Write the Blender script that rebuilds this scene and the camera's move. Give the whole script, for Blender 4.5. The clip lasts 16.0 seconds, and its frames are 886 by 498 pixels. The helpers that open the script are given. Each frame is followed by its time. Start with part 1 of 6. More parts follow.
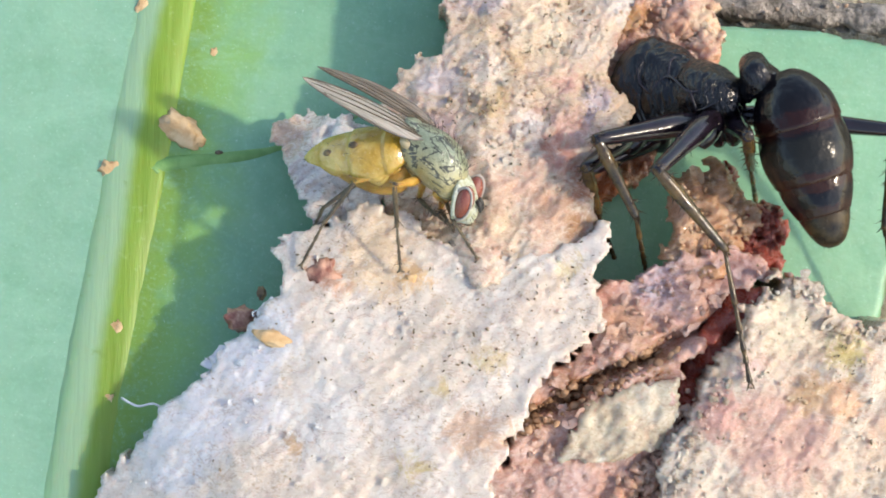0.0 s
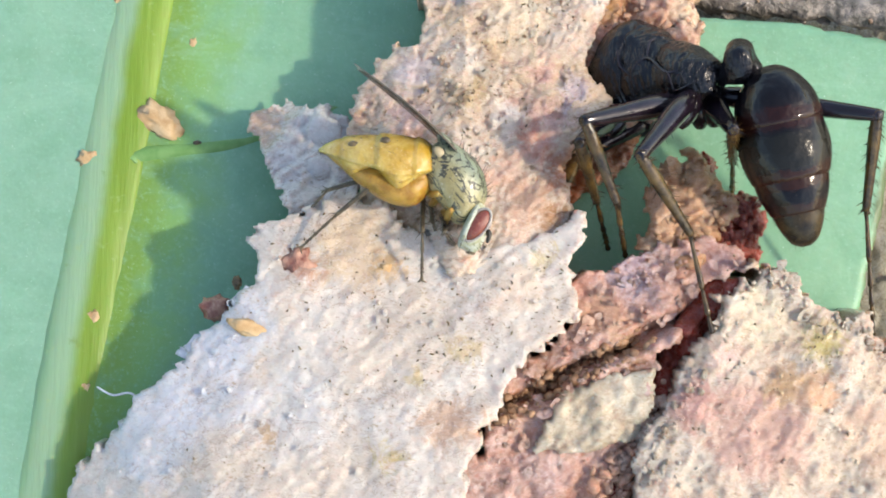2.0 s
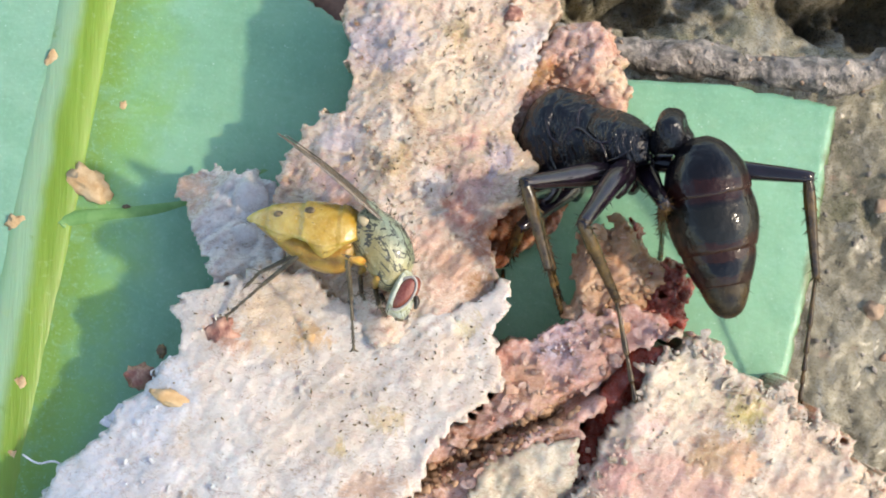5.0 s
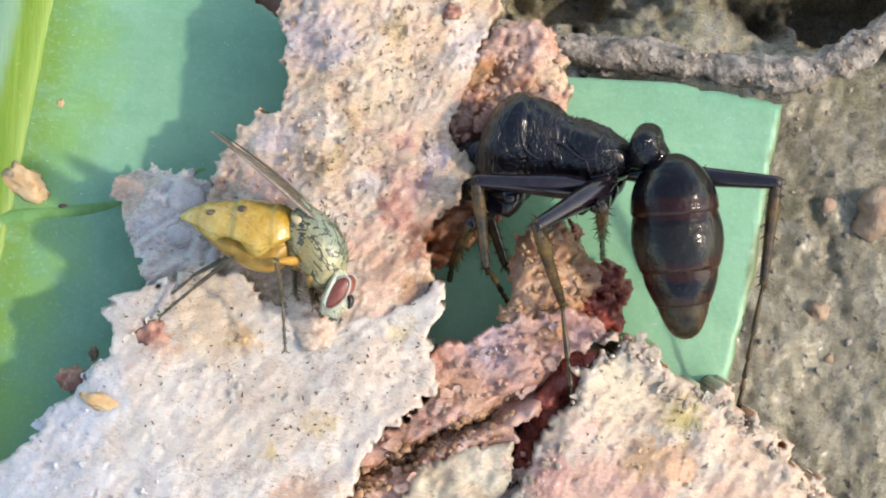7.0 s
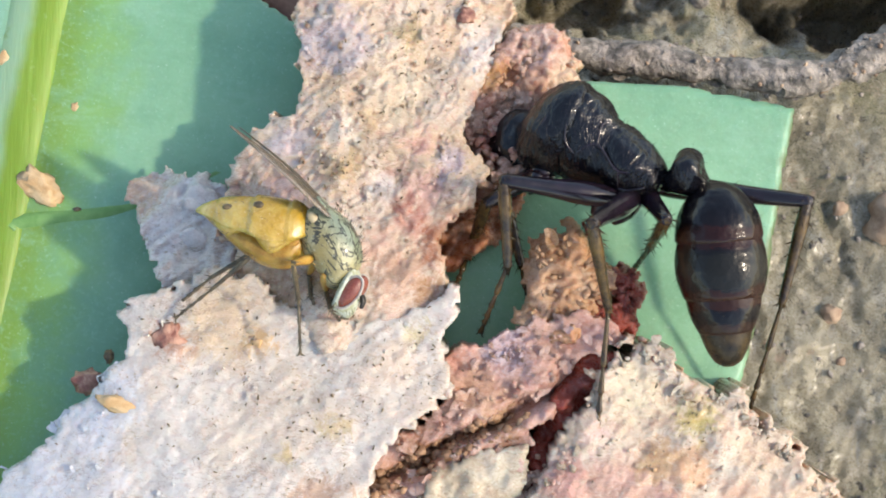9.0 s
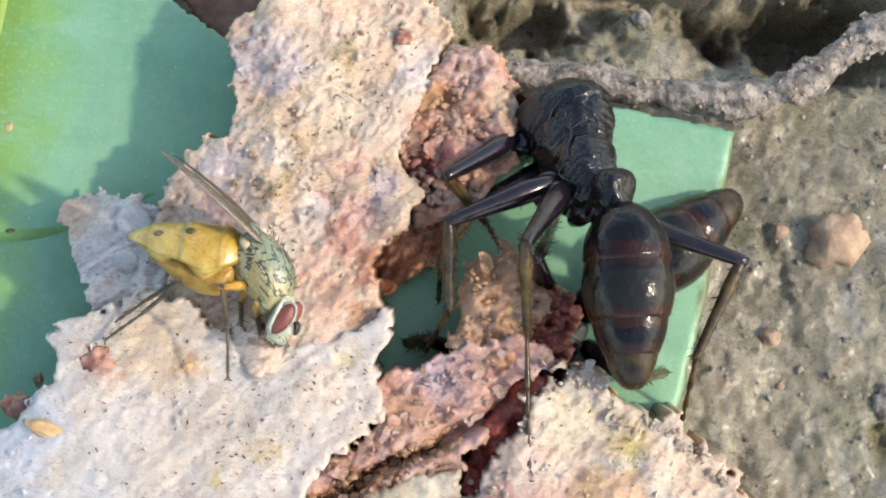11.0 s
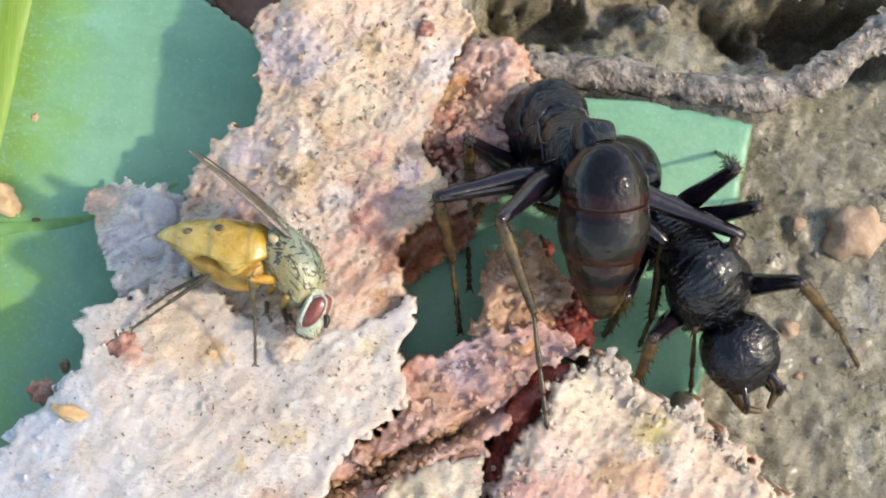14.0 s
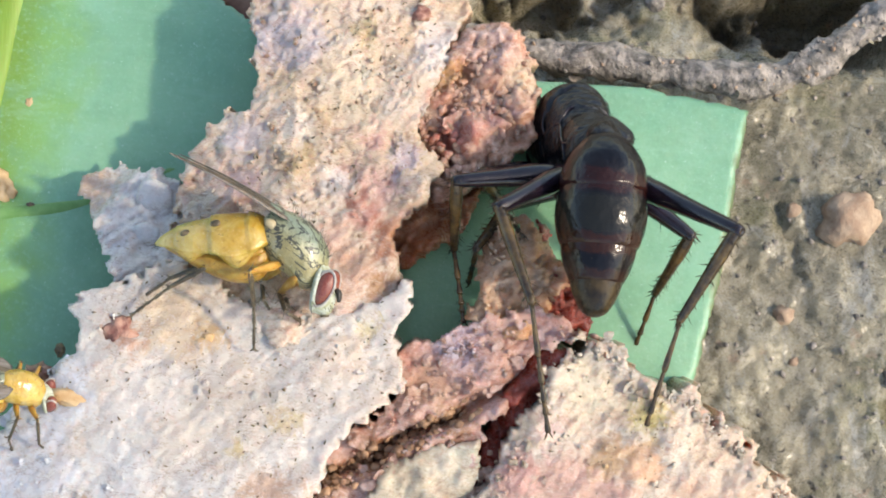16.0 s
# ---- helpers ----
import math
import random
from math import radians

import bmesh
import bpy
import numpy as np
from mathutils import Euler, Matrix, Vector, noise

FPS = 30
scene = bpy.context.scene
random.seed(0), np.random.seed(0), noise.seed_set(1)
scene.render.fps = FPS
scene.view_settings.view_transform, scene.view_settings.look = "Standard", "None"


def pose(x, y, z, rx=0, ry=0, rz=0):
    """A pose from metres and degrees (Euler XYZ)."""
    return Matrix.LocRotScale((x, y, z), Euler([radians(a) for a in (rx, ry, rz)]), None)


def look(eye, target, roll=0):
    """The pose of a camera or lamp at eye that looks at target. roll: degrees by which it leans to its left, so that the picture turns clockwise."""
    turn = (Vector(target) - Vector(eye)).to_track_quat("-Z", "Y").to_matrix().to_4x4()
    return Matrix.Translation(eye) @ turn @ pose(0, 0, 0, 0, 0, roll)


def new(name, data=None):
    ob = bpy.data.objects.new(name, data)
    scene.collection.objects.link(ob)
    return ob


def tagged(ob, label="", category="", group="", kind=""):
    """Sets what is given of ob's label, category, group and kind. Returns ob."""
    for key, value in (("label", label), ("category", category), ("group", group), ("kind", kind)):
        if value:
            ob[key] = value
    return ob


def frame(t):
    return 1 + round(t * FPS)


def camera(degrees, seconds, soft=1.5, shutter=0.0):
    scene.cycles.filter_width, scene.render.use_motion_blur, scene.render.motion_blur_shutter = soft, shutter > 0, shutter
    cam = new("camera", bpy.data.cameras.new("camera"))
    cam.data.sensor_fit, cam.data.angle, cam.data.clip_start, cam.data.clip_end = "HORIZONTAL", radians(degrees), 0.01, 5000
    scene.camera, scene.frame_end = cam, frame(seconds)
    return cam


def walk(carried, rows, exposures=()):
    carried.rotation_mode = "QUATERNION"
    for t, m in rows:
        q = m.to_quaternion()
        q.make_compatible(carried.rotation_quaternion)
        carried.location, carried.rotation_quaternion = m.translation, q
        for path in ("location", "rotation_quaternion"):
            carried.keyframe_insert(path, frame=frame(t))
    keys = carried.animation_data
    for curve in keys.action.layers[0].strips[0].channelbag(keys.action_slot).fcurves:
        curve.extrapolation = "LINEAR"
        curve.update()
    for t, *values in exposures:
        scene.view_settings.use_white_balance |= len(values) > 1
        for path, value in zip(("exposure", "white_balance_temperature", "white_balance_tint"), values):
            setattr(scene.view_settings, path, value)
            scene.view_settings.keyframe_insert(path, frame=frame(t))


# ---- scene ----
# Macro shot: everything is laid out in millimetres on a slope that faces the camera
# (u across, v up the slope, w out of it) and stored in metres.
MM = 0.001
SLOPE = pose(0, 0, 0.0024, 18)


def at(u, v, w, rx=0, ry=0, rz=0):
    return SLOPE @ pose(u * MM, v * MM, w * MM, rx, ry, rz)


# ---- camera ----
cam = camera(30, 16.0, soft=1.8)
walk(cam, [(t, at(u, v, w, rx, ry, rz)) for t, u, v, w, rx, ry, rz in (
    (0, -2.840, -1.008, 37.575, -0.076, -0.038, -0.271),
    (0.5, -2.263, -0.977, 37.525, -0.013, 0.332, -0.237),
    (1, -1.636, -0.748, 37.403, -0.083, 0.348, -0.315),
    (1.5, -1.497, -1.092, 37.281, 0.035, 0.527, -0.218),
    (2, -2.050, -1.372, 37.517, 0.147, 0.387, -0.128),
    (2.5, -2.003, -1.424, 37.481, 0.163, 0.352, -0.117),
    (3, -0.681, -0.995, 37.217, 0.058, 0.416, -0.129),
    (3.5, -0.890, -0.862, 37.287, 0.272, 0.067, -0.109),
    (4, -1.540, -0.205, 37.387, 0.195, -0.422, -0.216),
    (4.2, -1.068, 0.074, 37.497, 0.268, -0.310, -0.188),
    (6.3, -0.390, 0.235, 37.540, -0.738, 0.361, -0.088),
    (6.5, -0.279, 0.470, 37.554, -0.848, 0.368, -0.071),
    (7, 1.034, 0.790, 37.167, -0.879, 0.453, -0.052),
    (7.5, 1.264, 0.971, 37.066, -0.732, 0.418, -0.125),
    (8, 0.635, 0.501, 37.304, -0.655, 0.540, -0.079),
    (8.5, 0.197, 0.560, 37.634, -0.737, 0.606, -0.002),
    (9, 0.619, 0.658, 37.250, -0.566, 0.299, -0.057),
    (9.2, 1.024, 0.881, 37.246, -0.576, 0.377, -0.092),
    (11.3, 1.692, 0.886, 36.987, 0.131, -0.342, 0.141),
    (11.5, 1.475, 0.705, 37.142, 0.345, -0.355, 0.146),
    (12, 0.943, 0.149, 37.247, 0.595, -0.393, 0.207),
    (12.5, 1.187, 0.411, 37.319, 0.552, -0.372, 0.265),
    (13, 1.203, 0.320, 37.257, 0.605, -0.400, 0.224),
    (13.5, 1.122, 0.327, 37.324, 0.445, -0.235, 0.308),
    (14, 1.202, 0.300, 37.336, 0.405, -0.260, 0.257),
    (14.5, 0.362, 0.118, 37.528, 0.431, -0.303, 0.225),
    (15, 1.177, 0.557, 37.311, 0.466, -0.727, 0.178),
    (15.5, 1.262, 0.328, 37.214, 0.515, -0.892, 0.232),
    (16, 0.930, -0.030, 37.279, 0.392, -0.818, 0.307),
)], exposures=((0.0, 0.18, 7450, 10), (16.0, 0.18, 7450, 10)))

# ---- light ----
TO_SUN = (SLOPE.to_3x3() @ Vector((0.76, 0.05, 0.65))).normalized()
elevation, azimuth = math.asin(TO_SUN.z), math.atan2(TO_SUN.x, TO_SUN.y)
world = bpy.data.worlds.new("sky")
scene.world = world
world.use_nodes = True
sky = world.node_tree.nodes.new("ShaderNodeTexSky")
sky.sky_type, sky.sun_disc = "NISHITA", False
sky.sun_elevation, sky.sun_rotation = elevation, azimuth
world.node_tree.links.new(sky.outputs[0], world.node_tree.nodes["Background"].inputs[0])
world.node_tree.nodes["Background"].inputs[1].default_value = 0.35
sun = new("sun", bpy.data.lights.new("sun", "SUN"))
sun.data.energy, sun.data.angle, sun.data.color = 2.9, radians(2.5), (1.0, 0.94, 0.85)
sun.matrix_world = look(TO_SUN, (0, 0, 0))


# ---- materials ----
class Nodes:
    """A node material whose texture space is in millimetres of the object."""

    def __init__(self, name, rough=0.5, **inputs):
        self.mat = bpy.data.materials.new(name)
        self.mat.use_nodes = True
        self.tree = self.mat.node_tree
        self.bsdf = self.tree.nodes["Principled BSDF"]
        self.bsdf.inputs["Roughness"].default_value = rough
        for key, value in inputs.items():
            self.bsdf.inputs[key.replace("_", " ")].default_value = value
        coord = self.tree.nodes.new("ShaderNodeTexCoord")
        scale = self.tree.nodes.new("ShaderNodeVectorMath")
        scale.operation = "SCALE"
        scale.inputs["Scale"].default_value = 1000
        self.link(coord.outputs["Object"], scale.inputs[0])
        self.mm = scale.outputs[0]
        self.bumps = None

    def link(self, a, b):
        self.tree.links.new(a, b)

    def noise(self, scale, detail=4, rough=0.55, stretch=None, warp=0.0):
        node = self.tree.nodes.new("ShaderNodeTexNoise")
        node.inputs["Scale"].default_value = scale
        node.inputs["Detail"].default_value = detail
        node.inputs["Roughness"].default_value = rough
        node.inputs["Distortion"].default_value = warp
        source = self.mm
        if stretch:
            m = self.tree.nodes.new("ShaderNodeMapping")
            m.inputs["Rotation"].default_value = (0, 0, radians(stretch[3]))
            m.inputs["Scale"].default_value = stretch[:3]
            self.link(source, m.inputs[0])
            source = m.outputs[0]
        self.link(source, node.inputs["Vector"])
        return node.outputs[0]

    def plates(self, scale, ragged=0.3):
        """A random level for each ragged flake."""
        wander = self.tree.nodes.new("ShaderNodeTexNoise")
        wander.inputs["Scale"].default_value = scale * 1.3
        wander.inputs["Detail"].default_value = 4
        self.link(self.mm, wander.inputs["Vector"])
        blend = self.tree.nodes.new("ShaderNodeVectorMath")
        blend.operation = "MULTIPLY_ADD"
        blend.inputs[1].default_value = (2 * ragged,) * 3
        self.link(wander.outputs["Color"], blend.inputs[0])
        self.link(self.mm, blend.inputs[2])
        m = self.tree.nodes.new("ShaderNodeMapping")
        m.inputs["Rotation"].default_value = (0, 0, radians(-35))
        m.inputs["Scale"].default_value = (1, 1.7, 1)
        self.link(blend.outputs[0], m.inputs[0])
        node = self.tree.nodes.new("ShaderNodeTexVoronoi")
        node.inputs["Scale"].default_value = scale
        self.link(m.outputs[0], node.inputs["Vector"])
        split = self.tree.nodes.new("ShaderNodeSeparateColor")
        self.link(node.outputs["Color"], split.inputs[0])
        return split.outputs[0]

    def ramp(self, value, low, high, a=0.0, b=1.0):
        node = self.tree.nodes.new("ShaderNodeMapRange")
        node.interpolation_type = "SMOOTHSTEP"
        for k, v in zip((1, 2, 3, 4), (low, high, a, b)):
            node.inputs[k].default_value = v
        self.link(value, node.inputs[0])
        return node.outputs[0]

    def math(self, op, a, b=0.0):
        node = self.tree.nodes.new("ShaderNodeMath")
        node.operation = op
        for k, v in enumerate((a, b)):
            if isinstance(v, (int, float)):
                node.inputs[k].default_value = v
            else:
                self.link(v, node.inputs[k])
        return node.outputs[0]

    def axis(self, x=0.0, y=0.0, z=0.0):
        node = self.tree.nodes.new("ShaderNodeVectorMath")
        node.operation = "DOT_PRODUCT"
        node.inputs[1].default_value = (x, y, z)
        self.link(self.mm, node.inputs[0])
        return node.outputs["Value"]

    def mix(self, mask, a, b, blend="MIX"):
        node = self.tree.nodes.new("ShaderNodeMix")
        node.data_type, node.blend_type = "RGBA", blend
        for key, v in (("A", a), ("B", b)):
            socket = [s for s in node.inputs if s.name == key and s.type == "RGBA"][0]
            if isinstance(v, tuple):
                socket.default_value = (*v, 1)
            else:
                self.link(v, socket)
        if isinstance(mask, (int, float)):
            node.inputs[0].default_value = mask
        else:
            self.link(mask, node.inputs[0])
        return [s for s in node.outputs if s.type == "RGBA"][0]

    def bump(self, value, depth, strength=1.0):
        node = self.tree.nodes.new("ShaderNodeBump")
        node.inputs["Strength"].default_value = strength
        node.inputs["Distance"].default_value = depth * MM
        self.link(value, node.inputs["Height"])
        if self.bumps:
            self.link(self.bumps, node.inputs["Normal"])
        self.bumps = node.outputs[0]

    def done(self, colour=None, rough=None):
        if colour is not None:
            if isinstance(colour, tuple):
                self.bsdf.inputs["Base Color"].default_value = (*colour, 1)
            else:
                self.link(colour, self.bsdf.inputs["Base Color"])
        if rough is not None:
            self.link(rough, self.bsdf.inputs["Roughness"])
        if self.bumps:
            self.link(self.bumps, self.bsdf.inputs["Normal"])
        return self.mat


def rich(c, more=1.4, level=0.80):
    """A fuller tint of a pale colour."""
    grey = sum(c) / 3
    return tuple(max(0.01, level * (grey + more * (v - grey))) for v in c)


def flaky(name, pale, warm, pink, dirt, pinkness, dirtiness, rough=0.42, zones=(), relief=1.0):
    """Moist flaked meat: pale ground, warm and pink patches, brown dirt in spots, wet grain.
    zones: u, v, radius and colour of places where the flesh has another tint."""
    n = Nodes(name, rough, Subsurface_Weight=0.35, Subsurface_Scale=0.0005, Coat_Weight=0.45, Coat_Roughness=0.09)
    n.bsdf.inputs["Subsurface Radius"].default_value = (1.0, 0.55, 0.4)
    pale, warm, pink = rich(pale), rich(warm), rich(pink)
    c = n.mix(n.ramp(n.noise(0.55, 5, 0.6), 0.40, 0.62), pale, warm)
    c = n.mix(n.ramp(n.noise(0.9, 6, 0.62, warp=0.6), pinkness, pinkness + 0.16, 0, 0.8), c, pink)
    c = n.mix(n.ramp(n.noise(2.6, 6, 0.7, stretch=(1, 1.8, 1, -30), warp=0.6), 0.50, 0.66, 0, 0.5), c, tuple(0.72 * v for v in warm))
    c = n.mix(n.ramp(n.noise(1.7, 6, 0.75, warp=0.4), dirtiness, dirtiness + 0.08, 0, 0.7), c, dirt)
    c = n.mix(n.ramp(n.noise(2.2, 7, 0.78, warp=0.8), 0.53, 0.66, 0, 0.6), c, pink)
    c = n.mix(n.ramp(n.noise(3.6, 5, 0.7, warp=1.0), 0.60, 0.74, 0, 0.4), c, (0.80, 0.73, 0.67))
    wobble = n.math("MULTIPLY", n.noise(1.5, 8, 0.78, warp=0.7), 2.4)
    for u, v, r, tint in zones:
        off = n.tree.nodes.new("ShaderNodeVectorMath")
        off.operation = "SUBTRACT"
        off.inputs[1].default_value = (u, v, 0)
        n.link(n.mm, off.inputs[0])
        flat = n.tree.nodes.new("ShaderNodeVectorMath")
        flat.operation = "MULTIPLY"
        flat.inputs[1].default_value = (1, 1, 0)
        n.link(off.outputs[0], flat.inputs[0])
        far = n.tree.nodes.new("ShaderNodeVectorMath")
        far.operation = "LENGTH"
        n.link(flat.outputs[0], far.inputs[0])
        c = n.mix(n.ramp(n.math("ADD", far.outputs["Value"], wobble), r + 1.15, 0.6 * r + 0.95, 0, 0.85), c, rich(tint))
    c = n.mix(n.ramp(n.noise(5.5, 6, 0.78, warp=1.2), 0.52, 0.62, 0, 0.45), c, pink)
    c = n.mix(n.ramp(n.noise(4.2, 6, 0.78, stretch=(1, 1.5, 1, 20), warp=1.0), 0.54, 0.64, 0, 0.5), c, tuple(min(0.9, 1.25 * v) for v in pale))
    # olive-brown specks that gather in clusters
    cluster = n.ramp(n.noise(0.7, 4, 0.6), 0.44, 0.62)
    c = n.mix(n.math("MULTIPLY", cluster, n.ramp(n.noise(7.5, 4, 0.7, stretch=(1, 1.7, 1, 40)), 0.565, 0.64, 0, 0.75)), c, dirt)
    c = n.mix(n.ramp(n.noise(26, 2, 0.7), 0.66, 0.74, 0.0, 0.5), c, (0.9, 0.84, 0.76))
    # torn fibres: fine dark lines, thin pale streaks
    line = n.math("ABSOLUTE", n.math("SUBTRACT", n.noise(1.5, 5, 0.62, stretch=(1, 1.9, 1, -32), warp=0.9), 0.5))
    c = n.mix(n.math("MULTIPLY", n.ramp(line, 0.018, 0.004, 0, 0.55), n.ramp(n.noise(0.9, 3), 0.42, 0.58)), c, tuple(0.55 * v for v in pink))
    c = n.mix(n.ramp(n.noise(5.0, 5, 0.7, stretch=(0.5, 2.2, 1, -32), warp=0.7), 0.58, 0.72, 0, 0.35), c, (0.74, 0.66, 0.60))
    level = n.plates(1.9, 0.45)
    n.bump(n.noise(2.4, 8, 0.70, stretch=(1, 1.6, 1, -30), warp=0.6), relief * 0.055)
    n.bump(level, relief * 0.022)
    n.bump(n.noise(7, 6, 0.75, stretch=(0.6, 1.6, 1, -30), warp=0.8), relief * 0.022)
    c = n.mix(n.ramp(level, 0.0, 1.0, 0.0, 0.22), c, tuple(0.72 * v for v in warm))
    # the wet film glints on fine grains
    n.bump(n.noise(20, 3, 0.7), 0.007)
    n.link(n.bumps, n.bsdf.inputs["Coat Normal"])
    return n.done(c, n.ramp(n.noise(9, 3), 0.35, 0.7, rough - 0.18, rough + 0.22))


LILAC_TINT, WHITE_TINT = (0.57, 0.51, 0.525), (0.74, 0.68, 0.65)
PALE = flaky("pale_flaked_meat", (0.64, 0.60, 0.56), (0.62, 0.55, 0.48), (0.58, 0.45, 0.39), (0.30, 0.21, 0.12), 0.64, 0.72, 0.42, (
    (-8.6, -5.2, 1.5, (0.60, 0.62, 0.66)), (-6.6, -2.9, 1.1, (0.61, 0.62, 0.65)), (-5.4, -4.6, 1.4, (0.66, 0.64, 0.62)), (-0.2, -1.5, 0.45, (0.56, 0.47, 0.30)), (-3.4, -5.6, 0.5, (0.50, 0.40, 0.20)), (-5.9, -5.2, 0.35, (0.46, 0.32, 0.20)),
    (-7.4, -3.9, 1.6, (0.66, 0.66, 0.69)), (-4.2, -1.2, 1.2, (0.62, 0.49, 0.36)), (-3.5, -1.7, 0.5, (0.60, 0.42, 0.26)), (-0.6, -2.2, 0.8, (0.66, 0.55, 0.46)), (-5.3, -1.6, 0.55, (0.46, 0.24, 0.16)),
    (-1.9, -3.4, 0.5, (0.52, 0.42, 0.27)), (-2.8, -4.0, 0.4, (0.50, 0.40, 0.24)), (-2.1, -4.9, 0.8, (0.50, 0.34, 0.25))), 0.65)
TAN = flaky("tan_flaked_meat", (0.66, 0.57, 0.49), (0.62, 0.49, 0.37), (0.58, 0.36, 0.31), (0.24, 0.16, 0.08), 0.545, 0.67, 0.42, (
    (0.1, 1.7, 0.8, (0.60, 0.40, 0.36)), (-0.2, 0.9, 0.6, (0.52, 0.30, 0.26)), (-1.4, 0.2, 0.7, (0.56, 0.40, 0.32)), (-1.2, 3.2, 0.5, (0.52, 0.38, 0.24)), (-2.0, 4.9, 1.2, LILAC_TINT), (-2.9, 2.6, 0.8, LILAC_TINT), (-0.6, 3.9, 1.1, (0.64, 0.54, 0.42)), (-1.9, 2.85, 0.7, (0.72, 0.66, 0.58)), (1.35, 4.8, 0.8, WHITE_TINT), (-0.3, 5.0, 0.6, (0.42, 0.34, 0.20)),
    (-1.8, 2.05, 0.6, (0.46, 0.34, 0.20)), (-2.1, 4.0, 0.5, (0.54, 0.42, 0.30)), (0.6, 2.2, 0.7, (0.60, 0.51, 0.54)), (0.0, 2.6, 0.6, (0.58, 0.36, 0.32)), (-0.9, 1.6, 0.55, WHITE_TINT), (-0.35, 1.2, 0.5, (0.50, 0.25, 0.19)), (-0.9, 0.4, 0.6, (0.56, 0.40, 0.33)),
    (-0.5, -0.3, 0.8, (0.50, 0.33, 0.25)), (0.4, 0.4, 0.7, (0.34, 0.14, 0.08)), (0.2, -0.6, 0.5, (0.36, 0.20, 0.11)), (-3.0, 1.6, 0.7, (0.52, 0.38, 0.38))))
CREAM = flaky("cream_crumbly_meat", (0.64, 0.57, 0.49), (0.60, 0.48, 0.38), (0.58, 0.38, 0.31), (0.30, 0.21, 0.09), 0.57, 0.66, 0.42, (
    (3.0, -4.6, 0.8, (0.54, 0.30, 0.27)), (5.6, -4.4, 0.8, (0.58, 0.36, 0.24)), (6.6, -4.9, 0.6, (0.60, 0.42, 0.34)), (4.4, -5.2, 1.5, (0.56, 0.36, 0.31)), (5.9, -3.3, 0.7, (0.44, 0.36, 0.16)), (4.7, -2.7, 0.9, (0.74, 0.66, 0.52)), (3.7, -3.6, 0.5, (0.62, 0.47, 0.44)), (7.5, -5.5, 1.2, (0.60, 0.46, 0.37)), (5.0, -4.2, 0.6, (0.52, 0.36, 0.22))))
PINK = flaky("pink_meat", (0.64, 0.49, 0.45), (0.58, 0.37, 0.30), (0.48, 0.21, 0.17), (0.22, 0.12, 0.06), 0.56, 0.65, 0.42, (
    (1.8, -1.9, 0.9, (0.58, 0.49, 0.52)), (1.3, -2.8, 0.8, (0.60, 0.39, 0.28)), (3.4, -1.6, 0.6, (0.52, 0.36, 0.34)), (0.1, -4.0, 0.6, (0.36, 0.20, 0.11)), (1.7, -3.5, 0.6, (0.40, 0.23, 0.13)), (-0.8, -4.6, 0.5, (0.36, 0.20, 0.11)), (-0.6, -5.4, 0.6, (0.56, 0.36, 0.28))))
RED = flaky("red_crumbly_meat", (0.66, 0.47, 0.39), (0.58, 0.36, 0.27), (0.46, 0.20, 0.15), (0.20, 0.10, 0.04), 0.56, 0.67, 0.38, (
    (2.4, 5.0, 0.9, (0.66, 0.50, 0.45)), (3.3, 4.0, 0.7, (0.64, 0.52, 0.40)), (1.6, 4.2, 0.6, (0.60, 0.36, 0.20)), (1.7, 2.7, 0.9, (0.36, 0.13, 0.11)), (2.6, 3.2, 0.6, (0.50, 0.30, 0.27))))
DARK_RED = flaky("dark_red_flesh", (0.36, 0.11, 0.09), (0.30, 0.085, 0.065), (0.22, 0.045, 0.04), (0.14, 0.05, 0.025), 0.52, 0.68, 0.34)
BROWN_RED = flaky("brown_red_flesh", (0.40, 0.22, 0.15), (0.32, 0.14, 0.08), (0.28, 0.10, 0.07), (0.14, 0.06, 0.03), 0.54, 0.66, 0.36)
ORANGE = flaky("orange_dry_meat", (0.63, 0.45, 0.34), (0.56, 0.34, 0.22), (0.50, 0.26, 0.16), (0.26, 0.14, 0.06), 0.60, 0.66)
FIBRE = flaky("grey_brown_fibre", (0.60, 0.55, 0.46), (0.54, 0.45, 0.34), (0.50, 0.36, 0.28), (0.22, 0.15, 0.08), 0.64, 0.66, 0.42, (), 0.7)
LILAC = flaky("lilac_grey_membrane", (0.68, 0.65, 0.63), (0.64, 0.58, 0.53), (0.50, 0.39, 0.35), (0.22, 0.16, 0.10), 0.66, 0.74, 0.3, ((-6.4, 1.6, 0.8, (0.54, 0.38, 0.28)),), 0.6)


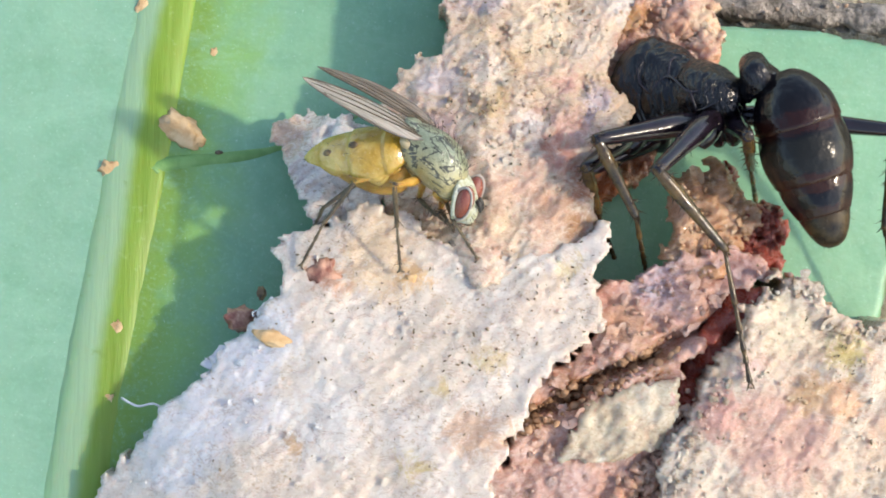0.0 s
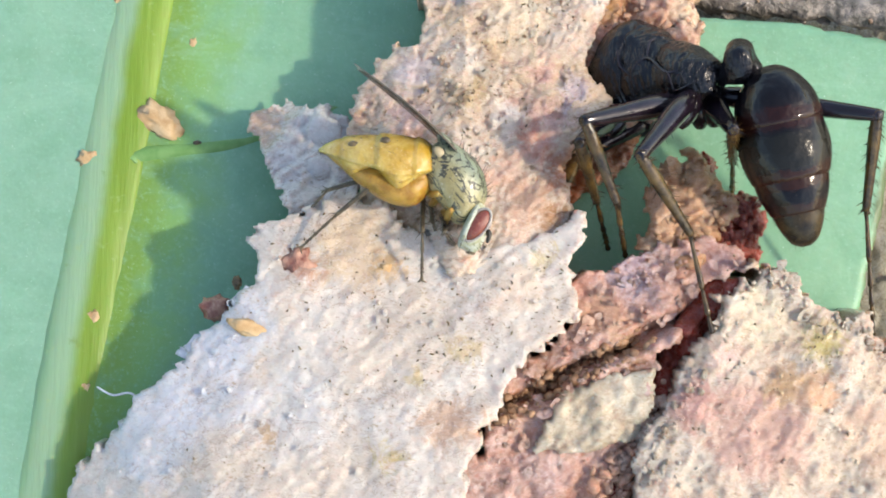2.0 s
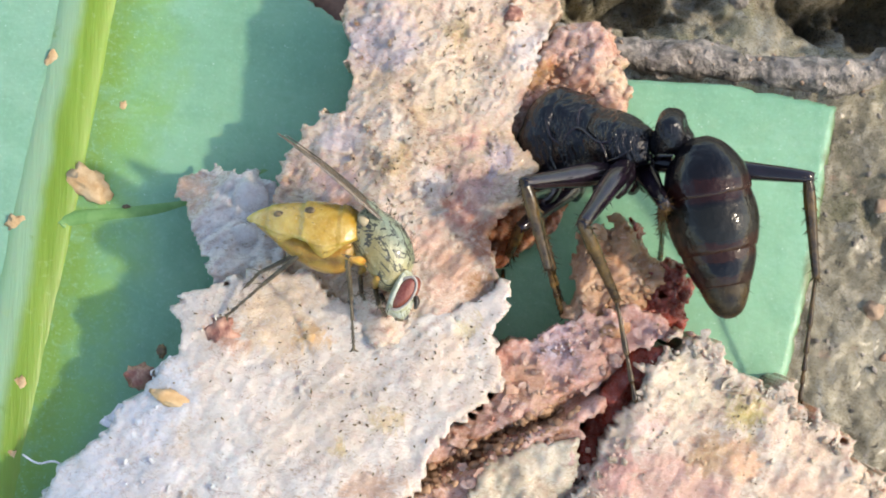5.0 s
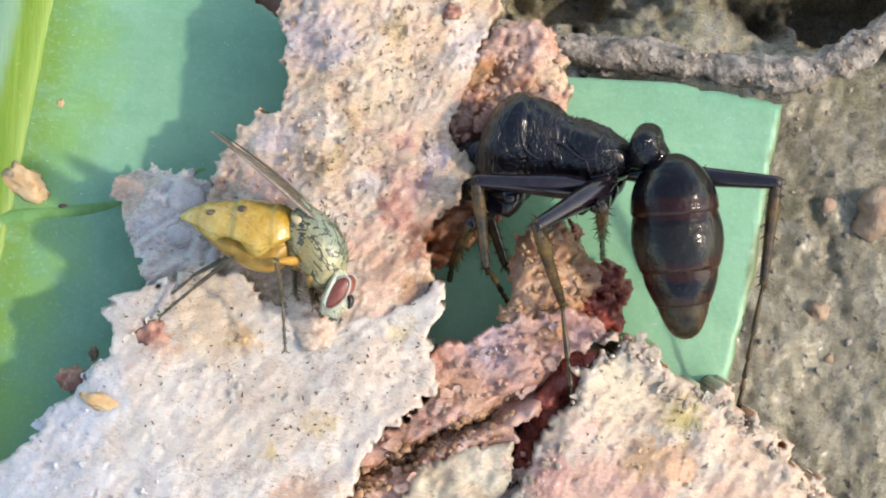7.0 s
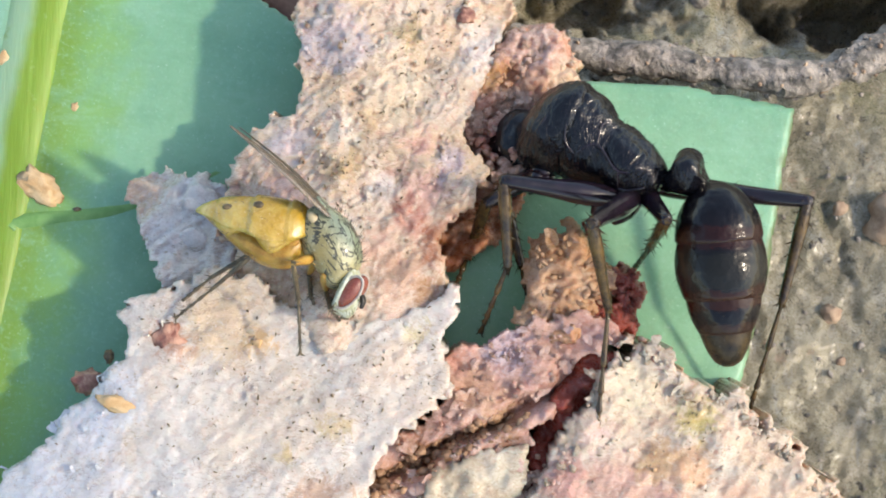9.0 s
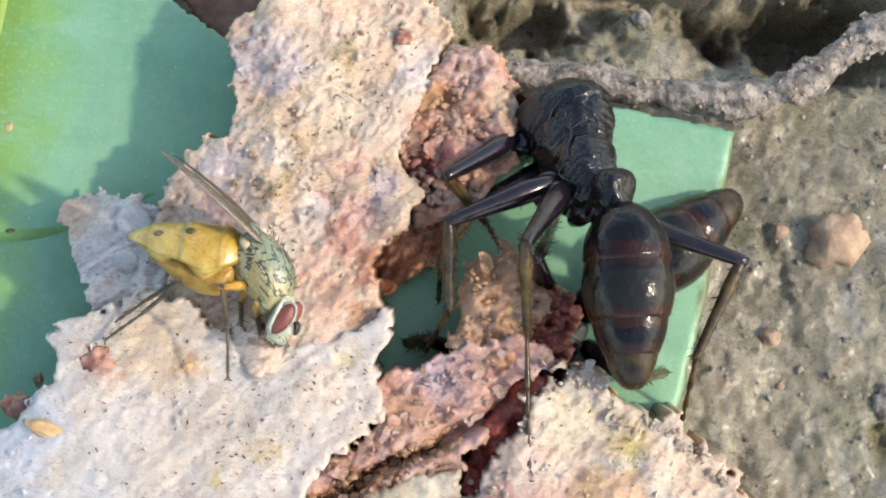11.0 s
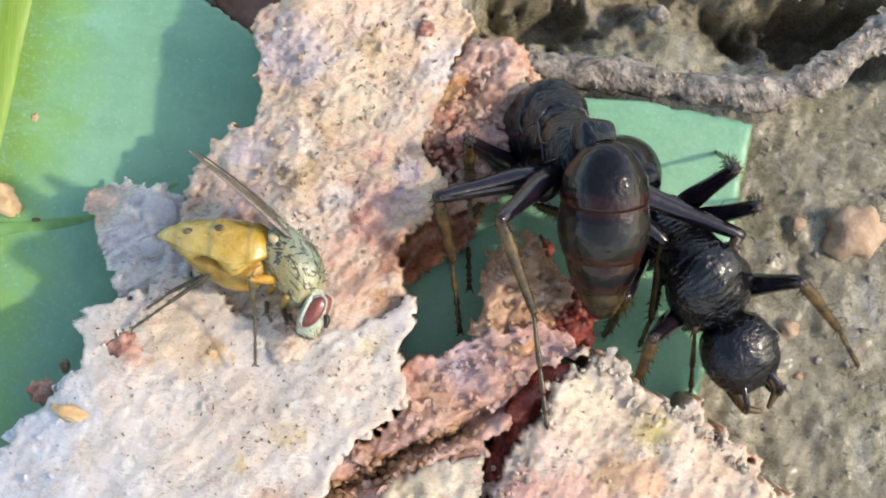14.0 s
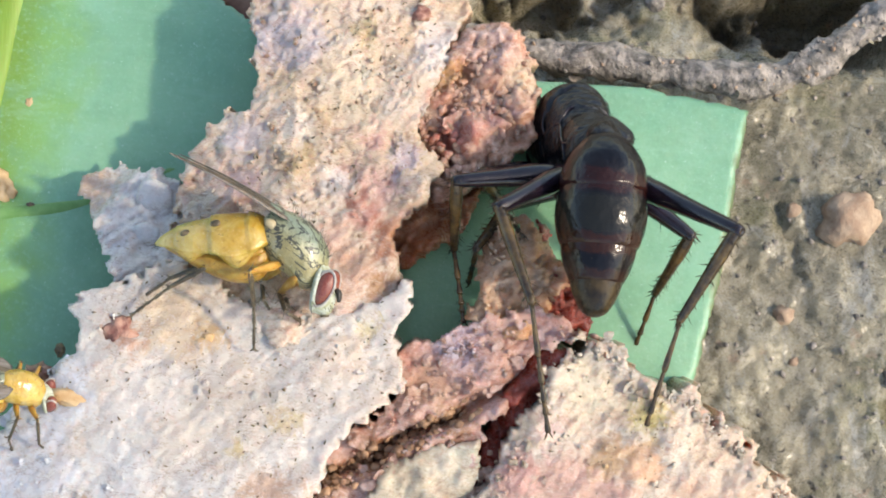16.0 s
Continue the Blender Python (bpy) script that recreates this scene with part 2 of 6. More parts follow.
def leaf_material():
    n = Nodes("leaf_blade", 0.42, Subsurface_Weight=0.1, Subsurface_Scale=0.0004)
    c = n.mix(n.ramp(n.noise(0.18, 4), 0.3, 0.7), (0.150, 0.325, 0.195), (0.20, 0.395, 0.24))
    # yellow-green flush along the midrib, paler bluish half beyond it
    across = n.axis(1.0, -0.137)
    ragged = n.math("ADD", across, n.math("MULTIPLY", n.noise(0.9, 5, 0.6), 2.6))
    c = n.mix(n.ramp(ragged, -5.8, -7.4, 0, 0.9), c, (0.17, 0.335, 0.085))
    c = n.mix(n.ramp(across, -8.3, -9.2), c, (0.145, 0.265, 0.04))
    c = n.mix(n.ramp(across, -10.2, -10.8), c, (0.185, 0.35, 0.235))
    # darker mottles and a paler net between the fine veins
    c = n.mix(n.ramp(n.noise(1.1, 5, 0.65), 0.42, 0.68, 0, 0.45), c, (0.125, 0.29, 0.17))
    c = n.mix(n.ramp(n.noise(0.5, 5, 0.7, stretch=(0.5, 1.6, 1, 12)), 0.52, 0.66, 0, 0.3), c, (0.24, 0.44, 0.30))
    c = n.mix(n.ramp(n.noise(9, 3, 0.7), 0.5, 0.75, 0, 0.35), c, (0.27, 0.47, 0.33))
    c = n.mix(n.ramp(n.noise(22, 2, 0.6), 0.70, 0.76, 0, 0.85), c, (0.58, 0.70, 0.60))
    edge = n.math("ADD", n.axis(1.0, -0.237), n.math("MULTIPLY", n.noise(1.2, 4), 0.5))
    c = n.mix(n.ramp(edge, 8.05, 8.25, 0, 0.9), c, (0.085, 0.11, 0.035))
    n.bump(n.noise(6, 5, 0.6), 0.014)
    n.bump(n.noise(0.8, 3, 0.5), 0.06)
    return n.done(c, n.ramp(n.noise(5, 3), 0.3, 0.7, 0.32, 0.54))


def rib_material():
    n = Nodes("leaf_midrib", 0.42, Subsurface_Weight=0.2, Subsurface_Scale=0.0006)
    across = n.axis(1.0, -0.137)
    wander = n.math("ADD", across, n.math("MULTIPLY", n.noise(0.5, 4), 0.5))
    c = n.mix(n.ramp(n.noise(1.0, 4, stretch=(3, 0.12, 1, 8)), 0.35, 0.65), (0.145, 0.245, 0.018), (0.185, 0.295, 0.036))
    c = n.mix(n.ramp(wander, -9.6, -10.0), c, (0.24, 0.38, 0.22))
    c = n.mix(n.ramp(wander, -10.25, -10.5), c, (0.19, 0.34, 0.17))
    c = n.mix(n.ramp(n.noise(3, 5, 0.7), 0.60, 0.7, 0, 0.35), c, (0.29, 0.40, 0.16))
    c = n.mix(n.ramp(n.noise(1.6, 5, 0.7), 0.60, 0.72, 0, 0.5), c, (0.14, 0.23, 0.03))
    n.bump(n.noise(2, 4, 0.6, stretch=(3, 0.2, 1, 8)), 0.03)
    return n.done(c)


def bark_material():
    n = Nodes("bark_ground", 0.75, Coat_Weight=0.2, Coat_Roughness=0.2)
    c = n.mix(n.ramp(n.noise(0.5, 7, 0.72), 0.3, 0.7), (0.22, 0.19, 0.12), (0.46, 0.40, 0.275))
    c = n.mix(n.ramp(n.noise(1.6, 7, 0.75, warp=0.8), 0.48, 0.62, 0, 0.8), c, (0.50, 0.44, 0.33))
    c = n.mix(n.ramp(n.noise(0.35, 6, 0.7), 0.52, 0.66, 0, 0.65), c, (0.20, 0.19, 0.09))
    c = n.mix(n.ramp(n.noise(0.8, 7, 0.72, stretch=(1.8, 0.7, 1, 20), warp=0.8), 0.53, 0.66, 0, 0.7), c, (0.40, 0.385, 0.34))
    c = n.mix(n.ramp(n.noise(1.1, 6, 0.7), 0.60, 0.68, 0, 0.6), c, (0.50, 0.33, 0.23))
    c = n.mix(n.ramp(n.noise(4, 7, 0.8, warp=0.6), 0.54, 0.64, 0, 0.9), c, (0.065, 0.052, 0.036))
    c = n.mix(n.ramp(n.noise(9, 4, 0.75), 0.60, 0.70, 0, 0.75), c, (0.60, 0.53, 0.43))
    n.bump(n.noise(1.8, 8, 0.75, warp=0.6), 0.16)
    n.bump(n.noise(7, 6, 0.75, warp=0.5), 0.08)
    n.bump(n.noise(18, 4, 0.7), 0.03)
    return n.done(c, n.ramp(n.noise(12, 3), 0.4, 0.7, 0.18, 0.85))


def plain(name, a, b, rough, grain=4.0, depth=0.02, **inputs):
    n = Nodes(name, rough, **inputs)
    c = n.mix(n.ramp(n.noise(grain, 5, 0.65), 0.35, 0.65), a, b)
    n.bump(n.noise(grain * 1.5, 5, 0.6), depth)
    return n.done(c)
VEIN = plain("leaf_side_vein", (0.10, 0.235, 0.055), (0.15, 0.30, 0.09), 0.45, 2, 0.01)
LEAF, RIB, BARK = leaf_material(), rib_material(), bark_material()
ROOT = plain("grey_root_bark", (0.10, 0.088, 0.072), (0.37, 0.315, 0.265), 0.6, 3.0, 0.16)
SOIL = plain("pinkish_soil", (0.30, 0.19, 0.12), (0.42, 0.30, 0.20), 0.75, 3, 0.06)
CRUMB = plain("orange_brown_crumb", (0.50, 0.30, 0.13), (0.60, 0.42, 0.23), 0.55, 3, 0.05)
RUSSET = plain("russet_crumb", (0.20, 0.065, 0.045), (0.46, 0.25, 0.17), 0.35, 3, 0.08)
CRACK = plain("brown_crack_flesh", (0.20, 0.10, 0.05), (0.42, 0.25, 0.14), 0.5, 3, 0.06)
SPECK = plain("dark_speck", (0.05, 0.038, 0.022), (0.19, 0.13, 0.06), 0.5, 6, 0.02)
WHITE = plain("white_shred", (0.74, 0.72, 0.74), (0.60, 0.56, 0.58), 0.45, 4, 0.04)
DRY = plain("dry_brown_leaf", (0.16, 0.07, 0.04), (0.26, 0.13, 0.08), 0.6, 1.5, 0.05)


def chitin(name, a, b, rough, striae=0.0, pits=0.015, gloss=0.5, dust=0.0):
    """Insect cuticle. striae: depth of fine wavy ridges across the body; dust: pale grains on it."""
    n = Nodes(name, rough, Specular_IOR_Level=gloss, IOR=1.5)
    c = n.mix(n.ramp(n.noise(2.5, 5, 0.65), 0.35, 0.7), a, b)
    if striae:
        wavy = n.math("ADD", n.math("MULTIPLY", n.axis(1.0, 0.0, 0.25), 60), n.math("MULTIPLY", n.noise(1.6, 4, 0.6), 60))
        patch = n.ramp(n.noise(1.1, 3, 0.5), 0.42, 0.60)
        n.bump(n.math("MULTIPLY", n.math("SINE", wavy), patch), striae)
        n.bump(n.noise(1.6, 3, 0.5, warp=0.6), 0.10)
        n.bump(n.noise(5.0, 3, 0.6, stretch=(1.6, 0.8, 0.8, 0), warp=0.4), 0.035)
    n.bump(n.noise(8, 5, 0.65), pits)
    if dust:
        c = n.mix(n.ramp(n.noise(16, 3, 0.7), 0.66, 0.74, 0, dust), c, (0.34, 0.30, 0.24))
    return n.done(c, n.ramp(n.noise(6, 4), 0.35, 0.7, rough - 0.06, rough + 0.10))


ANT_RIDGED = chitin("ridged_black_chitin", (0.0025, 0.0025, 0.0035), (0.005, 0.0045, 0.0065), 0.14, 0.0045, 0.005, 0.42, 0.1)
ANT_LEG = chitin("black_leg_chitin", (0.006, 0.004, 0.006), (0.014, 0.008, 0.014), 0.16, 0, 0.005, 0.5, 0.05)
ANT_SHIN = chitin("dusty_brown_leg_chitin", (0.022, 0.014, 0.008), (0.11, 0.065, 0.020), 0.17, 0, 0.012, 0.5, 0.25)


def tergite_material():
    n = Nodes("banded_black_gaster", 0.2, Specular_IOR_Level=0.32, IOR=1.5)
    x = n.math("ADD", n.axis(1.0), n.math("MULTIPLY", n.noise(1.6, 5, 0.65), 0.5))
    c = n.mix(n.ramp(n.noise(2.0, 4), 0.35, 0.7), (0.0025, 0.002, 0.003), (0.006, 0.004, 0.0045))
    # red-brown hind margins, smoky olive forward parts
    for start, stop, tint in ((0.90, 1.40, (0.021, 0.0055, 0.0037)), (1.42, 2.30, (0.012, 0.0115, 0.0085)), (2.24, 2.72, (0.026, 0.008, 0.0037)), (2.98, 3.4, (0.023, 0.009, 0.005))):
        off = n.math("ABSOLUTE", n.math("SUBTRACT", x, 0.5 * (start + stop) + 0.25))
        c = n.mix(n.ramp(off, 0.56 * (stop - start), 0.34 * (stop - start), 0, 0.9), c, tint)
    c = n.mix(n.ramp(n.noise(14, 3, 0.7), 0.66, 0.76, 0, 0.3), c, (0.10, 0.085, 0.06))
    n.bump(n.noise(1.6, 3, 0.5), 0.09)
    n.bump(n.noise(14, 3, 0.6), 0.004)
    return n.done(c, n.ramp(n.noise(8, 4), 0.35, 0.7, 0.14, 0.24))


GASTER = tergite_material()
AMBER_TIP = chitin("amber_gaster_tip", (0.012, 0.008, 0.004), (0.055, 0.036, 0.014), 0.18, 0, 0.012, 0.3, 0.1)


def abdomen_material():
    n = Nodes("amber_abdomen", 0.2, Subsurface_Weight=0.3, Subsurface_Scale=0.0005, Coat_Weight=0.5, Coat_Roughness=0.1)
    n.bsdf.inputs["Subsurface Radius"].default_value = (1.0, 0.6, 0.15)
    c = n.mix(n.ramp(n.noise(1.6, 4), 0.35, 0.7), (0.41, 0.245, 0.028), (0.56, 0.41, 0.125))
    c = n.mix(n.ramp(n.noise(2.6, 4, 0.65, warp=0.6), 0.56, 0.68, 0, 0.6), c, (0.30, 0.16, 0.02))
    c = n.mix(n.ramp(n.axis(-0.69, 0, 0.72), 1.35, 1.6, 0, 0.65), c, (0.24, 0.13, 0.03))
    c = n.mix(n.ramp(n.noise(18, 3, 0.6), 0.60, 0.75, 0, 0.35), c, (0.80, 0.68, 0.40))
    n.bump(n.noise(2.2, 4), 0.10)
    n.bump(n.noise(12, 3), 0.008)
    return n.done(c)


def thorax_material():
    n = Nodes("grey_green_thorax", 0.3, Coat_Weight=0.5, Coat_Roughness=0.15)
    c = n.mix(n.ramp(n.noise(2.4, 4), 0.35, 0.65), (0.27, 0.22, 0.085), (0.37, 0.33, 0.17))
    c = n.mix(n.ramp(n.axis(0, 0, 1), 0.0, 0.5, 0, 0.8), c, (0.15, 0.20, 0.145))
    wander = n.math("ABSOLUTE", n.math("SUBTRACT", n.noise(1.9, 3, 0.6, stretch=(0.7, 1.3, 1.3, 0), warp=1.0), 0.5))
    c = n.mix(n.ramp(wander, 0.035, 0.015, 0, 0.92), c, (0.025, 0.025, 0.018))
    c = n.mix(n.ramp(n.noise(3.4, 4, 0.65, stretch=(0.5, 1.8, 1.8, 0), warp=1.2), 0.57, 0.63, 0, 0.9), c, (0.035, 0.035, 0.024))
    c = n.mix(n.ramp(n.noise(12, 3, 0.7), 0.62, 0.70, 0, 0.5), c, (0.62, 0.62, 0.46))
    n.bump(n.noise(5, 4, 0.65), 0.05)
    return n.done(c)


AMBER, THORAX = abdomen_material(), thorax_material()
EYE = plain("brick_red_eye", (0.15, 0.026, 0.014), (0.22, 0.055, 0.03), 0.22, 30, 0.012, Coat_Weight=0.5)
EYE_RIM = plain("grey_eye_rim", (0.30, 0.27, 0.24), (0.42, 0.38, 0.33), 0.3, 8, 0.01)
STERNITE = plain("dark_amber_underside", (0.26, 0.13, 0.015), (0.42, 0.24, 0.04), 0.28, 3, 0.05, Subsurface_Weight=0.2, Subsurface_Scale=0.0003)
FACE = plain("silver_white_face", (0.46, 0.49, 0.41), (0.30, 0.31, 0.19), 0.35, 8, 0.01)
FLY_FEMUR = plain("amber_leg", (0.36, 0.19, 0.03), (0.46, 0.27, 0.06), 0.35, 4, 0.02, Subsurface_Weight=0.2, Subsurface_Scale=0.0003)
FLY_SHIN = plain("dark_leg", (0.045, 0.035, 0.022), (0.12, 0.09, 0.05), 0.4, 8, 0.02)
BRISTLE = plain("black_bristle", (0.012, 0.010, 0.008), (0.02, 0.017, 0.012), 0.4, 8, 0.01)
DUN = plain("pale_brown_wing_scale", (0.42, 0.33, 0.18), (0.52, 0.43, 0.27), 0.5, 6, 0.02)


def wing_material():
    n = Nodes("smoky_wing_membrane", 0.22, Transmission_Weight=0.55, IOR=1.3)
    c = n.mix(n.ramp(n.noise(3, 3, stretch=(0.3, 3, 1, 0)), 0.4, 0.6), (0.40, 0.34, 0.29), (0.25, 0.21, 0.18))
    n.bump(n.noise(10, 3, stretch=(0.3, 2, 1, 0)), 0.01)
    return n.done(c)


WING = wing_material()


# ---- mesh tools ----
def lattice(p, seed=0):
    """Smooth value noise in [-1, 1] at the rows of p."""
    p = np.asarray(p, float)
    i = np.floor(p).astype(np.int64)
    f = p - i
    f = f * f * (3 - 2 * f)
    total = np.zeros(len(p))
    for dx in (0, 1):
        for dy in (0, 1):
            for dz in (0, 1):
                h = (i[:, 0] + dx) * 73856093 ^ (i[:, 1] + dy) * 19349663 ^ (i[:, 2] + dz) * 83492791 ^ (seed * 2654435761)
                h = (h ^ (h >> 13)) * 1274126177 & 0xFFFFFFFF
                h = (h ^ (h >> 16)) & 0xFFFF
                weight = np.where(dx, f[:, 0], 1 - f[:, 0]) * np.where(dy, f[:, 1], 1 - f[:, 1]) * np.where(dz, f[:, 2], 1 - f[:, 2])
                total += weight * (h / 32767.5 - 1)
    return total


def fbm(p, octaves=4, gain=0.5, seed=0):
    total, size = 0.0, 1.0
    for k in range(octaves):
        total = total + size * lattice(np.asarray(p) * 2.03**k + 17.3 * k, seed + k)
        size *= gain
    return total


def part(name, geometry, material, parent=None, label="", smooth=True, kind=""):
    """One mesh object from vertices in millimetres and faces, under a thing or part."""
    verts, faces = geometry
    mesh = bpy.data.meshes.new(name)
    mesh.from_pydata((np.asarray(verts) * MM).tolist(), [], [list(map(int, f)) for f in faces])
    mesh.materials.append(material)
    mesh.polygons.foreach_set("use_smooth", [smooth] * len(mesh.polygons))
    ob = new(name, mesh)
    if parent:
        ob.parent = parent
    return tagged(ob, label, kind=kind)


def thing(name, m, label, category, group="", kind=""):
    ob = new(name)
    ob.empty_display_size = 0.001
    ob.matrix_world = m
    return tagged(ob, label, category, group, kind)


def joined(pieces):
    verts, faces, n = [], [], 0
    for v, f in pieces:
        verts.append(np.asarray(v))
        faces += [[i + n for i in face] for face in f]
        n += len(v)
    return np.concatenate(verts), faces


def inside(points, outline):
    """Signed distance to a closed outline, positive inside."""
    a = np.asarray(outline, float)
    b = np.roll(a, -1, 0)
    best, odd = np.full(len(points), 1e9), np.zeros(len(points), bool)
    for p, q in zip(a, b):
        d, e = q - p, points - p
        t = np.clip(e @ d / (d @ d), 0, 1)[:, None]
        best = np.minimum(best, ((e - t * d) ** 2).sum(1))
        cross = (p[1] > points[:, 1]) != (q[1] > points[:, 1])
        with np.errstate(divide="ignore", invalid="ignore"):
            x = p[0] + (points[:, 1] - p[1]) / (q[1] - p[1]) * d[0]
        odd ^= cross & (points[:, 0] < x)
    return np.where(odd, 1, -1) * np.sqrt(best)


def slab(outline, height, thick, step, jag=0.2, edge=0.4, lumps=(0.12, 1.0), grain=(0.04, 5.0), seed=0, base=None, layers=(0.0, 1.0)):
    """A ragged slab over an outline in u, v: height(u, v) is its upper side; thick its depth, or base(u, v) its underside."""
    o = np.asarray(outline, float)
    lo, hi = o.min(0) - 0.3, o.max(0) + 0.3
    us, vs = np.arange(lo[0], hi[0] + step, step), np.arange(lo[1], hi[1] + step, step)
    gu, gv = np.meshgrid(us, vs)
    p = np.c_[gu.ravel(), gv.ravel()]
    p3 = np.c_[p, np.zeros(len(p))]
    raw = inside(p, o)
    sd = raw + jag * fbm(p3 * 1.4, 3, 0.6, seed) + 0.5 * jag * lattice(p3 * 5.5, seed + 9) + 0.35 * jag * lattice(p3 * 9, seed + 11) + 0.45 * jag * np.abs(lattice(np.c_[0.8 * p[:, 0] + 0.6 * p[:, 1], 3 * (0.8 * p[:, 1] - 0.6 * p[:, 0]), 0 * p[:, 0]] * 5, seed + 13))
    sd = np.where(raw < -0.9 * jag, np.minimum(sd, raw), sd)
    grid = sd.reshape(gu.shape)
    gy, gx = np.gradient(grid, step)
    slope = np.c_[gx.ravel(), gy.ravel()]
    slope /= np.maximum(np.linalg.norm(slope, axis=1, keepdims=True), 0.35)
    outside = sd < 0
    p[outside] += (slope * -sd[:, None])[outside]
    p3 = np.c_[p, np.zeros(len(p))]
    depth = np.clip(sd, 0, edge) / edge
    top = height(p[:, 0], p[:, 1]) + lumps[0] * fbm(p3 * lumps[1], 3, 0.5, seed + 20) + grain[0] * fbm(p3 * grain[1], 3, 0.6, seed + 40)
    if layers[0]:
        # torn layers: level steps with steep risers, stretched along the grain
        turned = np.c_[0.82 * p[:, 0] + 0.57 * p[:, 1], (-0.57 * p[:, 0] + 0.82 * p[:, 1]) * 1.7, np.zeros(len(p))]
        level = 2.6 * (fbm(turned * layers[1], 4, 0.55, seed + 80) + 0.25 * lattice(turned * 5.0, seed + 90))
        whole = np.floor(level)
        rise = np.clip((level - whole - 0.75) / 0.25, 0, 1)
        top = top + layers[0] * (whole + rise * rise * (3 - 2 * rise) - 0.15 * (level - whole))
    drop = edge * 0.8 * (1 - np.sqrt(1 - (1 - depth) ** 2))
    under = base(p[:, 0], p[:, 1]) if base else top - thick * (0.8 + 0.4 * lattice(p3 * 0.8, seed + 60))
    top = top - drop
    under = np.minimum(under, top - 0.05)
    near = (sd > -0.75 * step).reshape(gu.shape)
    core = (sd > 0).reshape(gu.shape)
    quad = near[:-1, :-1] & near[1:, :-1] & near[:-1, 1:] & near[1:, 1:] & (core[:-1, :-1] | core[1:, :-1] | core[:-1, 1:] | core[1:, 1:])
    r, c = np.nonzero(quad)
    w = gu.shape[1]
    q = np.c_[r * w + c, r * w + c + 1, (r + 1) * w + c + 1, (r + 1) * w + c]
    used = np.unique(q)
    index = np.full(len(p), -1)
    index[used] = np.arange(len(used))
    q = index[q]
    m = len(used)
    verts = np.concatenate([np.c_[p[used], top[used]], np.c_[p[used], under[used]]])
    edges = np.concatenate([q[:, [0, 1]], q[:, [1, 2]], q[:, [2, 3]], q[:, [3, 0]]])
    key = np.sort(edges, 1)
    _, first, count = np.unique(key, axis=0, return_index=True, return_counts=True)
    rim = edges[first[count == 1]]
    sides = np.c_[rim[:, 1], rim[:, 0], rim[:, 0] + m, rim[:, 1] + m]
    return verts, np.concatenate([q, q[:, ::-1] + m, sides]).tolist()


_ball = {}


def lump(size, seed, rough=0.3, fine=2, freq=1.6):
    """A knobbly lump of about the given half-sizes."""
    if fine not in _ball:
        bm = bmesh.new()
        bmesh.ops.create_icosphere(bm, subdivisions=fine, radius=1)
        bm.verts.ensure_lookup_table()
        _ball[fine] = (np.array([v.co[:] for v in bm.verts]), [[v.index for v in f.verts] for f in bm.faces])
        bm.free()
    v, f = _ball[fine]
    scale = 1 + rough * fbm(v * freq + 3.7 * seed, 3, 0.6, seed)
    return v * scale[:, None] * np.asarray(size, float), f


def placed(geometry, m):
    v, f = geometry
    a = np.array(m)
    return np.asarray(v) @ a[:3, :3].T + a[:3, 3], f


def spin(rng):
    return Euler([rng.uniform(0, 6.28) for _ in range(3)]).to_matrix().to_4x4()


def loft(stations, around=16, along=24, squash=2.0):
    """A closed body along x. Stations: x, centre height, half width, half height."""
    s = np.asarray(stations, float)
    t = np.linspace(0, len(s) - 1, along)
    k = np.clip(t.astype(int), 0, len(s) - 2)
    f = (t - k)[:, None]
    p0, p1, p2, p3 = s[np.maximum(k - 1, 0)], s[k], s[k + 1], s[np.minimum(k + 2, len(s) - 1)]
    ring = 0.5 * (2 * p1 + (p2 - p0) * f + (2 * p0 - 5 * p1 + 4 * p2 - p3) * f**2 + (3 * p1 - p0 - 3 * p2 + p3) * f**3)
    ring[:, 2:] = np.maximum(ring[:, 2:], 0.004)
    a = np.linspace(0, 2 * np.pi, around, endpoint=False)
    ca, sa = np.cos(a), np.sin(a)
    e = 2.0 / squash
    y, z = np.sign(ca) * abs(ca) ** e, np.sign(sa) * abs(sa) ** e
    verts = [[x, w * yy, c + h * zz] for x, c, w, h in ring for yy, zz in zip(y, z)]
    faces = [[i * around + j, i * around + (j + 1) % around, (i + 1) * around + (j + 1) % around, (i + 1) * around + j] for i in range(along - 1) for j in range(around)]
    faces += [list(range(around))[::-1], [(along - 1) * around + j for j in range(around)]]
    return np.array(verts), faces


def tube(path, radii, around=8):
    """A round tube along points of a path."""
    p = np.asarray(path, float)
    r = np.broadcast_to(np.asarray(radii, float), (len(p),))
    d = np.gradient(p, axis=0)
    d /= np.linalg.norm(d, axis=1, keepdims=True)
    ref = np.array([0.0, 0.0, 1.0]) if abs(d[0, 2]) < 0.9 else np.array([0.0, 1.0, 0.0])
    verts = []
    for c, way, rad in zip(p, d, r):
        x = np.cross(way, ref)
        x /= np.linalg.norm(x)
        y = np.cross(way, x)
        verts += [c + rad * (math.cos(a) * x + math.sin(a) * y) for a in np.linspace(0, 2 * math.pi, around, endpoint=False)]
    n = len(p)
    faces = [[i * around + j, i * around + (j + 1) % around, (i + 1) * around + (j + 1) % around, (i + 1) * around + j] for i in range(n - 1) for j in range(around)]
    faces += [list(range(around))[::-1], [(n - 1) * around + j for j in range(around)]]
    return np.array(verts), faces


